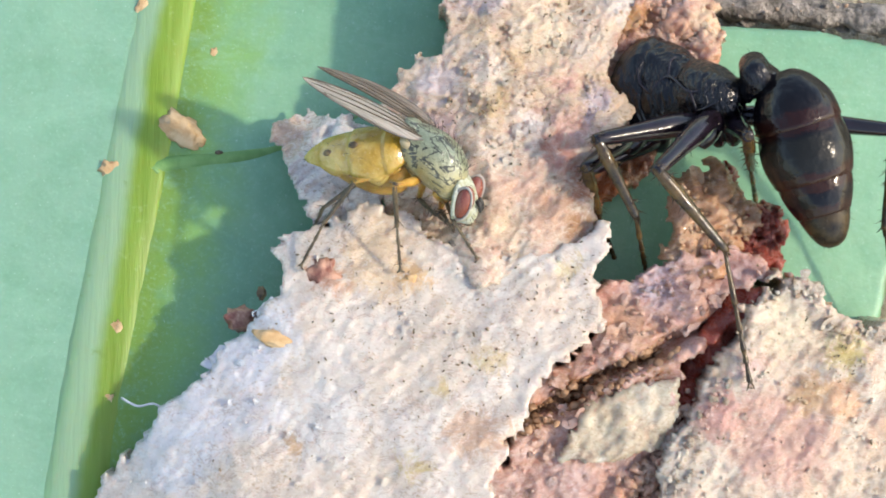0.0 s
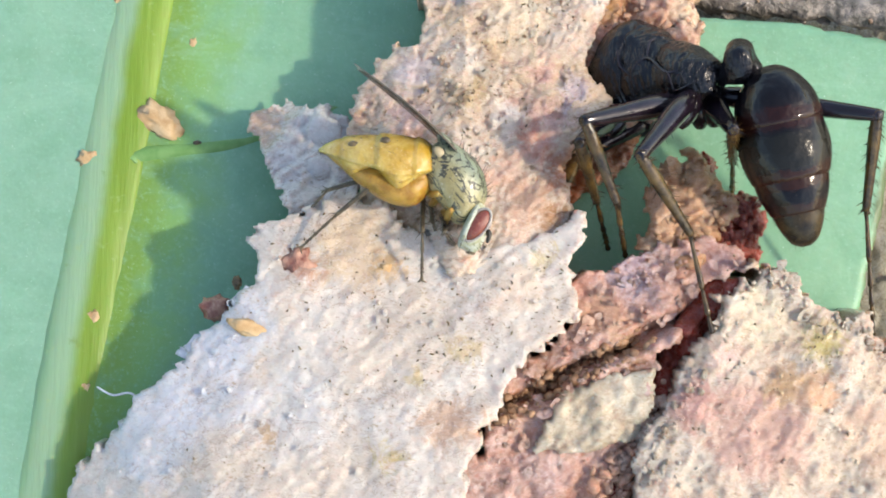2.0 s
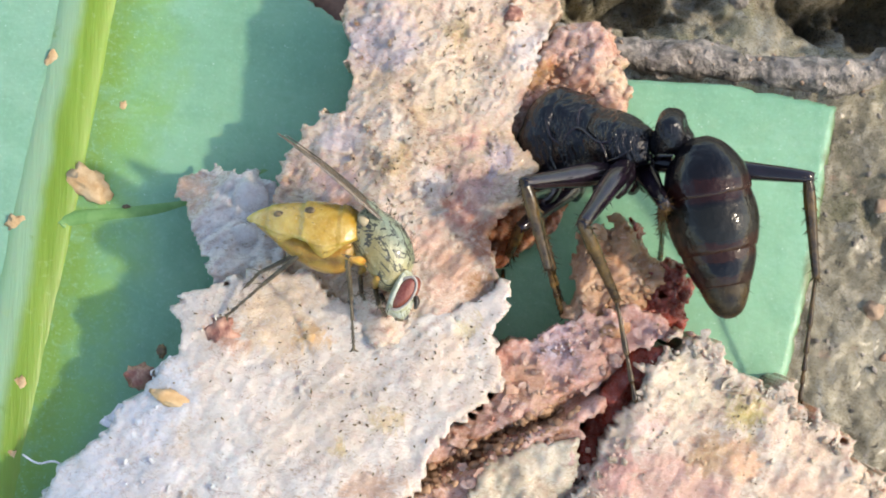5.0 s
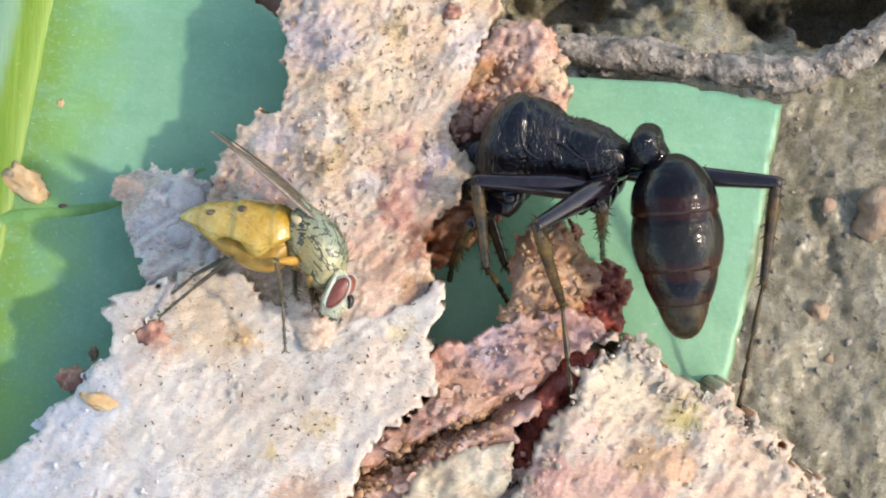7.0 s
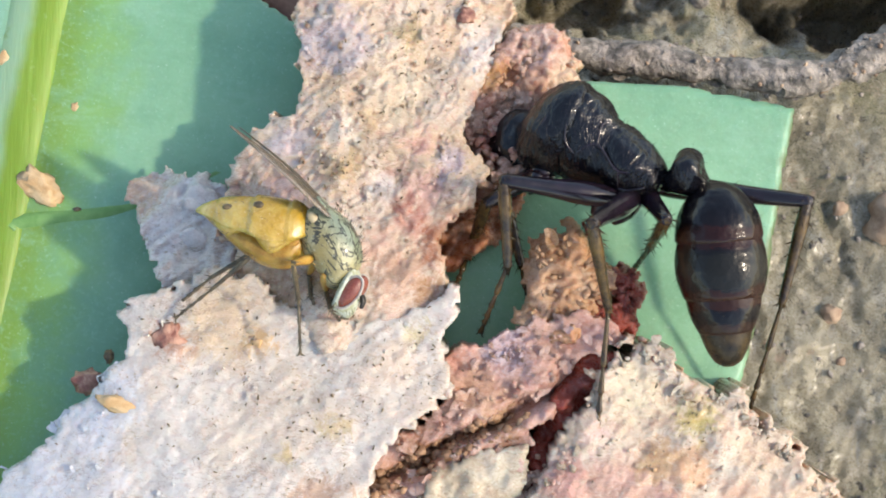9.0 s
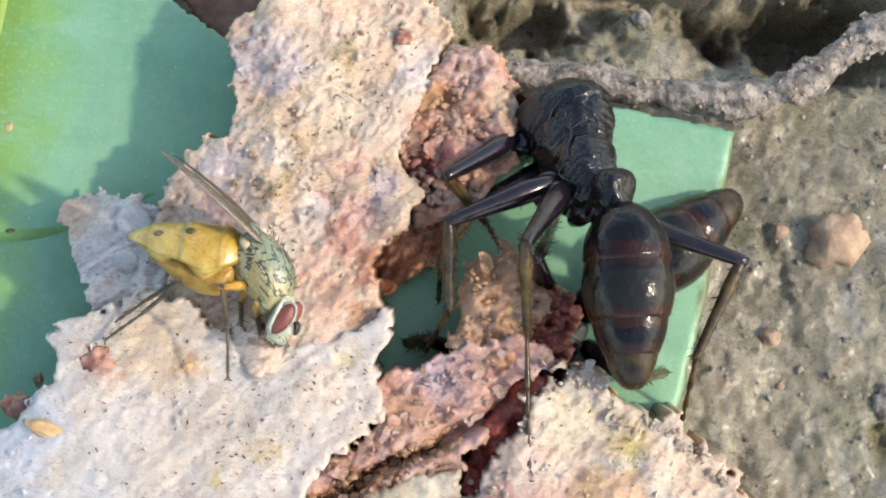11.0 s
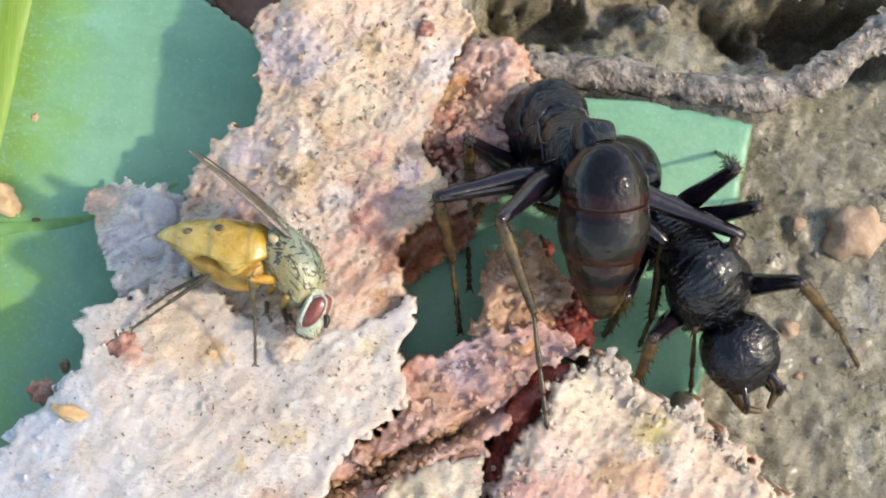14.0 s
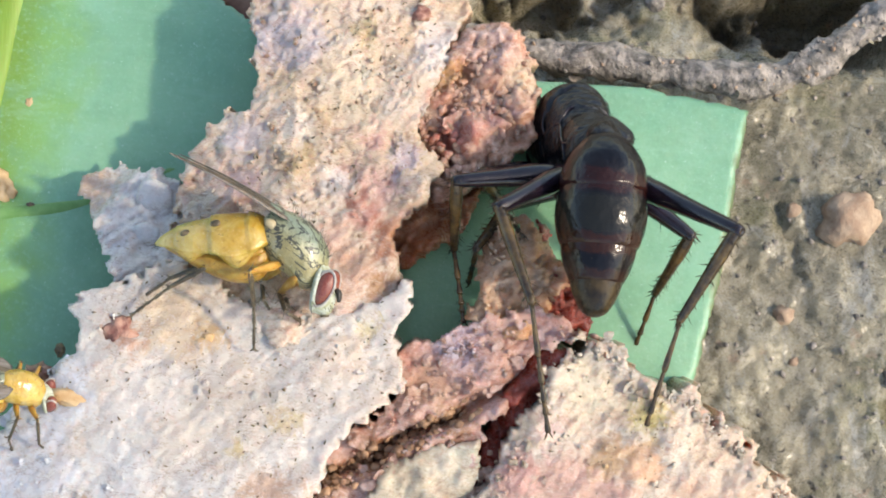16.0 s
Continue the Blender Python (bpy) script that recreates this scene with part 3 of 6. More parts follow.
def bend(points, n=20):
    """A smooth path through a few points."""
    s = np.asarray(points, float)
    t = np.linspace(0, len(s) - 1, n)
    k = np.clip(t.astype(int), 0, len(s) - 2)
    f = (t - k)[:, None]
    p0, p1, p2, p3 = s[np.maximum(k - 1, 0)], s[k], s[k + 1], s[np.minimum(k + 2, len(s) - 1)]
    return 0.5 * (2 * p1 + (p2 - p0) * f + (2 * p0 - 5 * p1 + 4 * p2 - p3) * f**2 + (3 * p1 - p0 - 3 * p2 + p3) * f**3)


def hairs(geometry, count, length, thick, seed, lean=(0, 0, 0), keep=None):
    """Fine bristles standing on a body."""
    v, f = geometry
    v, rng, pieces = np.asarray(v), random.Random(seed), []
    for _ in range(count * 6):
        face = f[rng.randrange(len(f))]
        if len(face) > 4:
            continue
        a, b, c = v[face[0]], v[face[1]], v[face[2]]
        normal = np.cross(b - a, c - a)
        size = np.linalg.norm(normal)
        spot = v[face].mean(0)
        if size < 1e-9 or (keep and not keep(*spot)):
            continue
        way = normal / size + np.asarray(lean) + np.array([rng.gauss(0, 0.2) for _ in range(3)])
        way /= np.linalg.norm(way)
        side = np.cross(way, (0.3, 0.5, 0.8))
        side /= np.linalg.norm(side)
        other = np.cross(way, side)
        n = length * rng.uniform(0.6, 1.2)
        base = spot - 0.02 * way
        pieces.append(([base + thick * side, base + thick * (-0.5 * side + 0.87 * other), base + thick * (-0.5 * side - 0.87 * other), spot + n * way], [[0, 1, 3], [1, 2, 3], [2, 0, 3]]))
        if len(pieces) >= count:
            break
    return joined(pieces)


def shred(size, rng):
    """A thin torn flake with a ragged rim, slightly cupped."""
    n = 11
    rim = [(size * rng.uniform(0.55, 1.1), 2 * math.pi * k / n) for k in range(n)]
    cup, long = rng.uniform(-0.25, 0.5), rng.uniform(0.5, 0.9)
    top = [(0, 0, 0.06 * size)] + [(r * math.cos(a), long * r * math.sin(a), cup * r * r / size + rng.uniform(-0.06, 0.06) * size) for r, a in rim]
    low = [(0.9 * x, 0.9 * y, z - 0.10 * size - 0.015) for x, y, z in top]
    faces = []
    for k in range(n):
        a, c = 1 + k, 1 + (k + 1) % n
        faces += [[0, a, c], [n + 1, n + 1 + c, n + 1 + a], [a, n + 1 + a, n + 1 + c, c]]
    return np.array(top + low), faces


# ---- ground, leaf ----
def leaf_height(u, v):
    return -0.45 - 0.235 * v - 0.047 * (u + 9) + 0.10 * np.sin(0.45 * u + 0.3 * v)


def ground_height(u, v):
    p = np.c_[np.ravel(u), np.ravel(v), np.zeros(np.size(u))]
    near = np.exp(-((p[:, 0] - 6) ** 2 + p[:, 1] ** 2) / 900)
    h = -2.35 - 0.3249 * p[:, 1] + near * (0.28 * fbm(p * 0.45, 3, 0.5, 3) + 0.15 * np.abs(fbm(p * 1.1, 4, 0.6, 5)) + 0.05 * fbm(p * 4.5, 3, 0.6, 8))
    bent = p[:, :2] + near[:, None] * np.c_[0.7 * fbm(p * 0.9, 4, 0.6, 31), 0.45 * fbm(p * 0.9, 4, 0.6, 37)]
    for cu, cv, ru, rv, deep in ((11.2, 6.2, 2.2, 0.8, 5.5), (3.9, 6.3, 1.2, 0.55, 3.0), (8.2, 6.7, 0.7, 0.35, 1.4), (6.2, 7.2, 1.4, 0.4, 1.6), (13.4, 4.2, 0.35, 1.1, 1.0), (13.0, -4.0, 0.6, 0.5, 1.0), (9.6, 0.2, 0.2, 1.2, 0.25)):
        d = ((bent[:, 0] - cu) / ru) ** 2 + ((bent[:, 1] - cv) / rv) ** 2
        h -= deep / (1 + d**2)
    return h.reshape(np.shape(u))


def stretch_axis(lo, hi, step, far):
    fine = np.arange(lo, hi + step, step)
    out = np.cumsum(step * 1.22 ** np.arange(1, 60))
    out = np.append(out[out < far], far)
    return np.concatenate([lo - out[::-1], fine, fine[-1] + out])


def build_ground():
    us, vs = stretch_axis(-13, 15, 0.09, 3000), stretch_axis(-8, 9, 0.09, 3000)
    gu, gv = np.meshgrid(us, vs)
    h = ground_height(gu, gv)
    w = len(us)
    r, c = np.meshgrid(np.arange(len(vs) - 1), np.arange(w - 1), indexing="ij")
    i = (r * w + c).ravel()
    ob = part("ground", (np.c_[gu.ravel(), gv.ravel(), h.ravel()], np.c_[i, i + 1, i + w + 1, i + w].tolist()), BARK)
    ob.matrix_world = SLOPE
    tagged(ob, "rough grey-brown bark and soil with dark crevices", "ground", kind="structure")
    rng = random.Random(5)
    bits = []
    for _ in range(260):
        u, v = rng.uniform(3, 14), rng.uniform(-6, 8)
        s = rng.uniform(0.04, 0.13)
        w0 = float(ground_height(np.array([u]), np.array([v]))[0])
        bits.append(placed(lump((s, s * 0.8, s * 0.6), rng.randrange(999), 0.35, 1), Matrix.Translation((u, v, w0)) @ spin(rng)))
    grit = part("grit", joined(bits), ROOT, ob, "fine grey and brown grit", kind="stuff")
    grit.matrix_parent_inverse = Matrix()


def build_root():
    path = bend([(1.0, 5.5, -3.1), (3.6, 5.05, -3.1), (6.3, 4.75, -2.85), (8.7, 4.35, -2.6), (10.1, 4.65, -2.8), (11.4, 5.4, -3.0), (13.0, 6.4, -3.3), (17, 7.6, -4.4)], 90)
    v, f = tube(path, 0.38 + 0.07 * np.sin(np.arange(90) * 0.37), 28)
    v = v + 0.11 * np.c_[fbm(v * 1.9, 5, 0.65, 1), fbm(v * 1.9, 5, 0.65, 7), fbm(v * 1.9, 5, 0.65, 13)]
    ob = part("root", (v, f), ROOT)
    ob.matrix_world = SLOPE
    tagged(ob, "thin grey-brown root lying on the bark", "root")
    rng = random.Random(23)
    grains = []
    for k in range(230):
        x, y, z = v[rng.randrange(28 * 6, 28 * 78)]
        s = 0.03 + 0.09 * rng.random() ** 2
        grains.append(placed(lump((s, s * rng.uniform(0.6, 1), s * 0.6), rng.randrange(999), 0.4, 1), Matrix.Translation((x, y, z)) @ spin(rng)))
    part("grit", joined(grains[:130]), ROOT, ob, "dark grit stuck to the root", kind="stuff").matrix_parent_inverse = Matrix()
    part("grit", joined(grains[130:]), SOIL, ob, "pinkish grit stuck to the root", kind="stuff").matrix_parent_inverse = Matrix()
    for k in range(46):
        x, y, z = v[rng.randrange(28 * 8, 28 * 76)]
        scale = part("bark_scale", placed(shred(rng.uniform(0.10, 0.26), rng), Matrix.Translation((x, y, z)) @ pose(0, 0, 0, rng.gauss(0, 18), rng.gauss(0, 18), rng.gauss(0, 40))), rng.choice((ROOT, BARK)), ob, smooth=False)
        scale.matrix_parent_inverse = Matrix()


def build_leaf():
    leaf = thing("green_leaf", SLOPE, "cut green leaf with pale midrib and brown spots, on bark", "leaf")
    outline = [(-34, 14), (-30, -26), (-4, -24), (2, -13), (4.7, -8), (6.0, -5.6), (7.3, -2.6), (8.0, -0.3), (8.5, 2.1), (8.82, 3.62), (6.3, 4.15), (3.9, 4.25), (-1.0, 4.6), (-3.3, 5.8), (-4.8, 6.9), (-8, 10), (-16, 16)]
    part("blade", slab(outline, leaf_height, 0.22, 0.16, 0.03, 0.12, (0.02, 0.5), (0.006, 3.0), 2), LEAF, leaf)
    n = 90
    t = np.linspace(-20, 14, n)
    mid = np.c_[-10.05 + 0.137 * t, t, leaf_height(-10.05 + 0.137 * t, t) - 0.12]
    v, f = tube(mid, 0.78 - 0.004 * t, 18)
    v[:, 2] = np.repeat(mid[:, 2], 18) + 0.26 * (v[:, 2] - np.repeat(mid[:, 2], 18)) + 0.02 * fbm(v * 1.2, 3, 0.5, 4)
    part("midrib", (v, f), RIB, leaf, "raised yellow-green midrib")
    for run in ([(-9.5, 0.75), (-9.2, 0.9), (-7.4, 1.1), (-6.3, 1.4), (-4, 2.4)], [(-10.3, -7.5), (-8.4, -7.0), (-4, -5.6)], [(-9.5, 8.4), (-8, 8.9), (-6.4, 9.4)]):
        p = bend([(u, v, float(leaf_height(u, v)) - 0.17) for u, v in run], 30)
        part("side_vein", tube(p, np.linspace(0.27, 0.15, 30), 12), VEIN, leaf)


build_ground()
build_root()
build_leaf()


# ---- the flaked meat ----
def column_height(u, v):
    return 0.6 + 0.28 * (4 - v) - 0.25 * (u + 0.5) - 0.55 * np.maximum(-1.8 - u, 0) + 0.55 * np.exp(-((u - 0.9) ** 2 + (v - 1.8) ** 2) / 0.5)


def front_height(u, v):
    return 2.45 - 0.16 * (v + 2) - 0.05 * np.maximum(-5 - u, 0) ** 2 - 0.03 * (u + 3)


def right_height(u, v):
    return 2.35 - 0.10 * (v + 4) - 0.10 * (u - 4) - 0.03 * np.maximum(u - 5, 0) ** 2


def floor_under(u, v):
    return leaf_height(u, v) - 0.05


MEAT = thing("flaked_meat", SLOPE, "pale pink flaky piece of cooked meat lying on the leaf", "food scrap")
SHEET = [(-10.4, -6.4), (-8.8, -4.4), (-7.9, -3.7), (-7.0, -2.7), (-6.4, -1.8), (-6.4, -1.0), (-5.6, -0.6), (-4.6, -0.1), (-3.6, -0.4), (-2.4, -1.0), (-1.4, -1.3), (-0.5, -1.0), (0.2, -0.7), (0.7, -0.5), (0.6, -1.2), (0.4, -1.5), (0.5, -2.0), (0.6, -2.7), (-0.4, -3.5), (-1.0, -4.4), (-1.4, -5.0), (-1.9, -6.4), (-3, -9), (-11, -9)]
FLAP = [(-6.9, 1.9), (-5.9, 2.2), (-5.5, 2.0), (-4.9, 2.0), (-4.4, 1.5), (-4.1, 0.5), (-4.1, -0.4), (-4.8, -0.8), (-5.7, -0.8), (-5.7, -0.2), (-6.0, 0.5)]
COLUMN = [(-2.9, 4.6), (-2.8, 5.5), (-2.2, 6.6), (-1.6, 8.0), (1.2, 8.2), (1.7, 6.7), (2.0, 5.7), (1.6, 4.7), (0.9, 3.4), (0.8, 2.6), (1.3, 2.1), (1.1, 1.5), (0.6, 0.9), (0.2, 0.5), (0.7, -0.2), (0.2, -0.9), (-1.0, -1.6), (-2.1, -1.7), (-3.3, -0.9), (-4.1, -0.3), (-4.4, 0.5), (-4.2, 1.5), (-4.2, 2.3), (-3.7, 2.9), (-3.1, 3.3), (-2.9, 4.1)]
CRUMBLY = [(1.4, 4.8), (2.2, 5.3), (3.0, 5.3), (3.5, 4.6), (3.7, 3.8), (3.5, 2.9), (2.6, 1.8), (1.3, 1.4), (0.7, 2.7), (0.7, 3.4)]
PILLAR = [(2.2, 0.7), (3.4, 0.9), (3.8, 0.1), (4.2, -0.5), (3.6, -1.7), (1.9, -1.8), (2.2, -0.3)]
KNOB = [(3.6, 0.9), (4.0, 0.0), (4.7, 0.0), (4.9, -0.5), (4.6, -1.6), (3.7, -1.5), (3.5, 0.1)]
LEDGE = [(0.5, -2.2), (1.3, -1.6), (2.4, -1.2), (3.4, -1.0), (4.3, -1.3), (4.9, -1.7), (3.5, -2.2), (2.8, -3.0), (2.35, -3.9), (1.8, -4.8), (1.5, -6.0), (0.9, -8.8), (-2.6, -8.8), (-1.5, -5.1), (-0.7, -3.8), (0.5, -2.8)]
CHUNK = [(3.5, -2.25), (4.2, -1.9), (4.7, -1.55), (5.1, -1.5), (5.7, -2.6), (6.8, -2.7), (7.0, -3.0), (7.8, -3.6), (8.4, -4.4), (9.1, -5.0), (10.0, -6.0), (10.2, -9), (1.2, -9.0), (1.7, -6.3), (2.15, -5.3), (2.55, -4.4), (2.95, -3.8), (3.35, -3.1), (3.55, -2.5)]
FLAKE = [(0.2, -4.4), (1.4, -4.0), (2.25, -3.9), (2.1, -4.7), (1.7, -5.5), (-0.3, -5.6)]

def ledge_height(u, v):
    """The torn ledge, split by a long crack."""
    along, off = 0.887 * (u + 1.26) + 0.462 * (v + 4.9), -0.462 * (u + 1.26) + 0.887 * (v + 4.9)
    p = np.c_[np.ravel(u), np.ravel(v), np.zeros(np.size(u))]
    off = off + (0.14 * fbm(p * 1.5, 3, 0.6, 55)).reshape(np.shape(u))
    return 1.95 - 0.05 * (v + 3) - 0.75 * np.exp(-((off / 0.13) ** 2)) + 0.22 * np.exp(-(((off + 0.35) / 0.25) ** 2))


def ledge_under(u, v):
    """The ledge's upper end overhangs the leaf."""
    lift = np.clip((v + 3.0) / 0.9, 0, 1) * np.clip((u - 0.5) / 0.8, 0, 1)
    return floor_under(u, v) + lift * (1.3 - floor_under(u, v))


def crumbly_height(u, v):
    return -0.05 - 0.25 * (v - 3.5) - 0.25 * np.maximum(1.6 - u, 0)


def pillar_height(u, v):
    return 1.3 - 0.35 * (v + 0.5)


def knob_height(u, v):
    return 0.95 - 0.3 * (v + 0.5)


part("front_sheet", slab(SHEET, front_height, 1.0, 0.055, 0.20, 0.14, (0.06, 0.7), (0.010, 4.5), 1, floor_under, (0.025, 0.9)), PALE, MEAT, "smooth pale greyish-white sheet")
part("flap", slab(FLAP, lambda u, v: -0.25 + 0.66 * (2.2 - v), 0.3, 0.05, 0.2, 0.12, (0.15, 1.2), (0.015, 5.0), 2, None, (0.06, 1.0)), LILAC, MEAT, "thin greyish lilac flap")
part("upper_sheet", slab(COLUMN, column_height, 1.0, 0.045, 0.24, 0.13, (0.15, 0.9), (0.015, 5.0), 3, floor_under, (0.055, 1.0)), TAN, MEAT, "tan and pink rough flaked sheet")
part("crumbly_side", slab(CRUMBLY, crumbly_height, 1.0, 0.06, 0.2, 0.4, (0.3, 1.4), (0.06, 3.5), 4, floor_under, (0.10, 1.3)), RED, MEAT, "reddish crumbly flesh")
part("groove", slab([(3.4, -1.9), (4.2, -1.9), (3.7, -3.2), (3.1, -4.6), (2.4, -6.2), (1.7, -8.9), (0.6, -8.9), (1.2, -6.2), (2.2, -4.4), (2.7, -3.0)], lambda u, v: 1.55 + 0.12 * np.clip(-4.2 - v, 0, 2), 1.0, 0.05, 0.05, 0.2, (0.30, 2.0), (0.07, 4.0), 14, floor_under, (0.05, 1.4)), DARK_RED, MEAT, "dark red groove between the torn pieces")
part("recess", slab([(0.2, 0.9), (1.2, 1.7), (2.3, 1.6), (1.9, 0.7), (1.3, 0.1), (0.5, -0.3)], lambda u, v: -0.35 - 0.3 * (v - 0.6) + 0.0 * u, 1.0, 0.06, 0.15, 0.3, (0.25, 1.5), (0.08, 4.0), 12, floor_under, (0.1, 1.4)), BROWN_RED, MEAT, "brownish red torn recess")
part("pillar", slab(PILLAR, pillar_height, 0.5, 0.06, 0.2, 0.35, (0.2, 1.3), (0.05, 4.0), 5, None, (0.10, 1.3)), ORANGE, MEAT, "orange-tan dry flesh")
part("knob", slab(KNOB, knob_height, 0.5, 0.055, 0.18, 0.4, (0.25, 1.5), (0.06, 4.0), 6, None, (0.10, 1.4)), DARK_RED, MEAT, "dark red lump")
part("ledge", slab(LEDGE, ledge_height, 1.0, 0.05, 0.22, 0.16, (0.12, 1.2), (0.018, 5.0), 7, ledge_under, (0.055, 1.1)), PINK, MEAT, "pink torn ledge with a long crack")
part("right_chunk", slab(CHUNK, right_height, 1.0, 0.05, 0.24, 0.16, (0.09, 1.1), (0.016, 5.0), 8, floor_under, (0.045, 1.1)), CREAM, MEAT, "cream crumbly chunk")
part("fibre_slab", slab(FLAKE, lambda u, v: 2.3 - 0.05 * (v + 4.5), 0.4, 0.055, 0.12, 0.2, (0.10, 1.2), (0.02, 5.0), 9, None, (0.05, 1.2)), FIBRE, MEAT, "grey-brown fibrous slab")


def surface(u, v):
    """The top of the meat at a place, or None."""
    point = np.array([[u, v]])
    best = None
    for outline, height in ((SHEET, front_height), (COLUMN, column_height), (CHUNK, right_height), (LEDGE, ledge_height), (CRUMBLY, crumbly_height)):
        if inside(point, outline)[0] > 0.15:
            h = float(height(u, v))
            best = h if best is None else max(best, h)
    return best


def build_crumbs():
    rng = random.Random(11)
    for material, outline, height, lumps, flakes, sizes, label in (
        (RED, CRUMBLY, crumbly_height, 260, 12, (0.04, 0.17), "red and orange crumbs of flesh"),
        (ORANGE, PILLAR, pillar_height, 90, 8, (0.04, 0.12), "orange crumbs of flesh"),
        (DARK_RED, KNOB, knob_height, 60, 6, (0.04, 0.13), "dark red crumbs of flesh"),
        (PINK, LEDGE, ledge_height, 160, 50, (0.03, 0.10), "pink crumbs of flesh"),
        (CREAM, CHUNK, right_height, 300, 14, (0.025, 0.09), "cream crumbs of flesh"),
        (TAN, COLUMN, column_height, 220, 110, (0.02, 0.085), "tan crumbs of flesh"),
        (PALE, SHEET, front_height, 60, 30, (0.02, 0.06), "pale crumbs of flesh"),
    ):
        o = np.array(outline)
        bits, made = [], 0
        while len(bits) < lumps or made < flakes:
            u, v = rng.uniform(o[:, 0].min(), o[:, 0].max()), rng.uniform(max(o[:, 1].min(), -6.5), min(o[:, 1].max(), 6.8))
            depth = inside(np.array([[u, v]]), o)[0]
            if depth < (0.06 if material is CREAM else 0.28) or (material is CREAM and depth > 0.45 and rng.random() < 0.9):
                continue
            spot = Matrix.Translation((u, v, float(height(u, v)) + 0.02 - 0.25 * max(0.0, 0.3 - depth)))
            if made < flakes and (depth < 0.35 or rng.random() < 0.3):
                s = rng.uniform(1.2, 2.6) * sizes[1] * (0.8 if depth > 0.35 else 1.0)
                tilt = pose(0, 0, 0, rng.gauss(0, 9), rng.gauss(0, 9), 35 + rng.gauss(0, 40))
                part("flake", placed(shred(s, rng), spot @ tilt), material, MEAT, smooth=False)
                made += 1
            elif len(bits) < lumps:
                s = sizes[0] + (sizes[1] - sizes[0]) * rng.random() ** 2
                bits.append(placed(lump((s, s * rng.uniform(0.5, 1), s * 0.6), rng.randrange(999), 0.45, 2 if s > 0.1 else 1), spot @ spin(rng)))
        part("crumbs", joined(bits), material, MEAT, label, kind="stuff")
    # larger crumbs that can be told apart, each on its own
    for material, outline, height, count, low, high, rim in (
        (RED, CRUMBLY, crumbly_height, 90, 0.09, 0.21, 2.0),
        (DARK_RED, KNOB, knob_height, 26, 0.08, 0.17, 2.0),
        (ORANGE, PILLAR, pillar_height, 24, 0.07, 0.14, 2.0),
        (CREAM, CHUNK, right_height, 70, 0.07, 0.14, 0.5),
        (PINK, LEDGE, ledge_height, 46, 0.06, 0.12, 2.0),
        (TAN, COLUMN, column_height, 40, 0.05, 0.10, 2.0),
    ):
        shapes = []
        for k in range(6):
            first = part("crumb", lump((1, rng.uniform(0.6, 0.9), rng.uniform(0.5, 0.7)), 40 + 7 * k, 0.42, 2), material, MEAT)
            shapes.append(first)
        o, made = np.array(outline), 0
        while made < count:
            u, v = rng.uniform(o[:, 0].min(), o[:, 0].max()), rng.uniform(max(o[:, 1].min(), -6.3), min(o[:, 1].max(), 6.6))
            depth = inside(np.array([[u, v]]), o)[0]
            if depth < 0.12 or depth > rim:
                continue
            ob = shapes[made] if made < 6 else new("crumb", shapes[made % 6].data)
            ob.parent = MEAT
            s = low + (high - low) * rng.random() ** 1.6
            w = float(height(np.array([u]), np.array([v]))[0]) - 0.25 * max(0.0, 0.3 - depth)
            ob.matrix_basis = Matrix.Translation((u * MM, v * MM, w * MM)) @ spin(rng) @ Matrix.Scale(s, 4)
            made += 1
    # brown fibres and grains along the crack
    bits = []
    for _ in range(240):
        d = rng.uniform(0, 3.9)
        u, v = -1.26 + 0.887 * d + rng.gauss(0, 0.12), -4.9 + 0.462 * d + rng.gauss(0, 0.12)
        s = 0.02 + 0.09 * rng.random() ** 2
        bits.append(placed(lump((s * 1.2, s, s * 0.7), rng.randrange(999), 0.5, 2), Matrix.Translation((u, v, float(ledge_height(np.array([u]), np.array([v]))[0]) + 0.02)) @ pose(0, 0, 0, rng.gauss(0, 20), rng.gauss(0, 20), 27 + rng.gauss(0, 25))))
    part("crack_grains", joined(bits), CRACK, MEAT, "brown grains along the crack", kind="stuff")
    # red crumbs that fill the lower groove
    bits = []
    for _ in range(260):
        d = rng.random() ** 0.7
        u, v = 2.75 - 1.5 * d + rng.gauss(0, 0.22), -4.3 - 2.2 * d + rng.gauss(0, 0.2)
        s = 0.03 + 0.13 * rng.random() ** 2
        bits.append(placed(lump((s * 1.2, s, s * 0.8), rng.randrange(999), 0.5, 2), Matrix.Translation((u, v, 1.75 + 0.3 * d + rng.uniform(0, 0.2))) @ spin(rng)))
    part("groove_crumbs", joined(bits), RED, MEAT, "moist red crumbs in the groove", kind="stuff")
    # dark specks scattered on the pale faces
    bits = []
    while len(bits) < 800:
        u, v = rng.uniform(-9, 8), rng.uniform(-6, 6.5)
        if rng.random() < 0.5:
            cu, cv, spread = rng.choice(((-0.6, 3.0, 1.1), (-0.6, 3.0, 1.1), (-0.4, 4.9, 0.7), (-1.8, 2.0, 0.5), (-1.9, -3.4, 0.6), (-0.7, -2.2, 1.0), (5.9, -3.3, 0.7), (-4.2, -1.4, 0.9)))
            u, v = rng.gauss(cu, spread), rng.gauss(cv, spread)
        h = surface(u, v)
        if h is None:
            continue
        s = 0.009 + 0.026 * rng.random() ** 1.8
        bits.append(placed(lump((s * rng.uniform(1, 2.2), s * 0.7, s * 0.5), rng.randrange(999), 0.3, 1), Matrix.Translation((u, v, h + 0.05)) @ pose(0, 0, 0, rng.uniform(-30, 30), rng.uniform(-30, 30), rng.uniform(0, 360))))
    part("specks", joined(bits), SPECK, MEAT, "dark brown specks", kind="stuff")


build_crumbs()

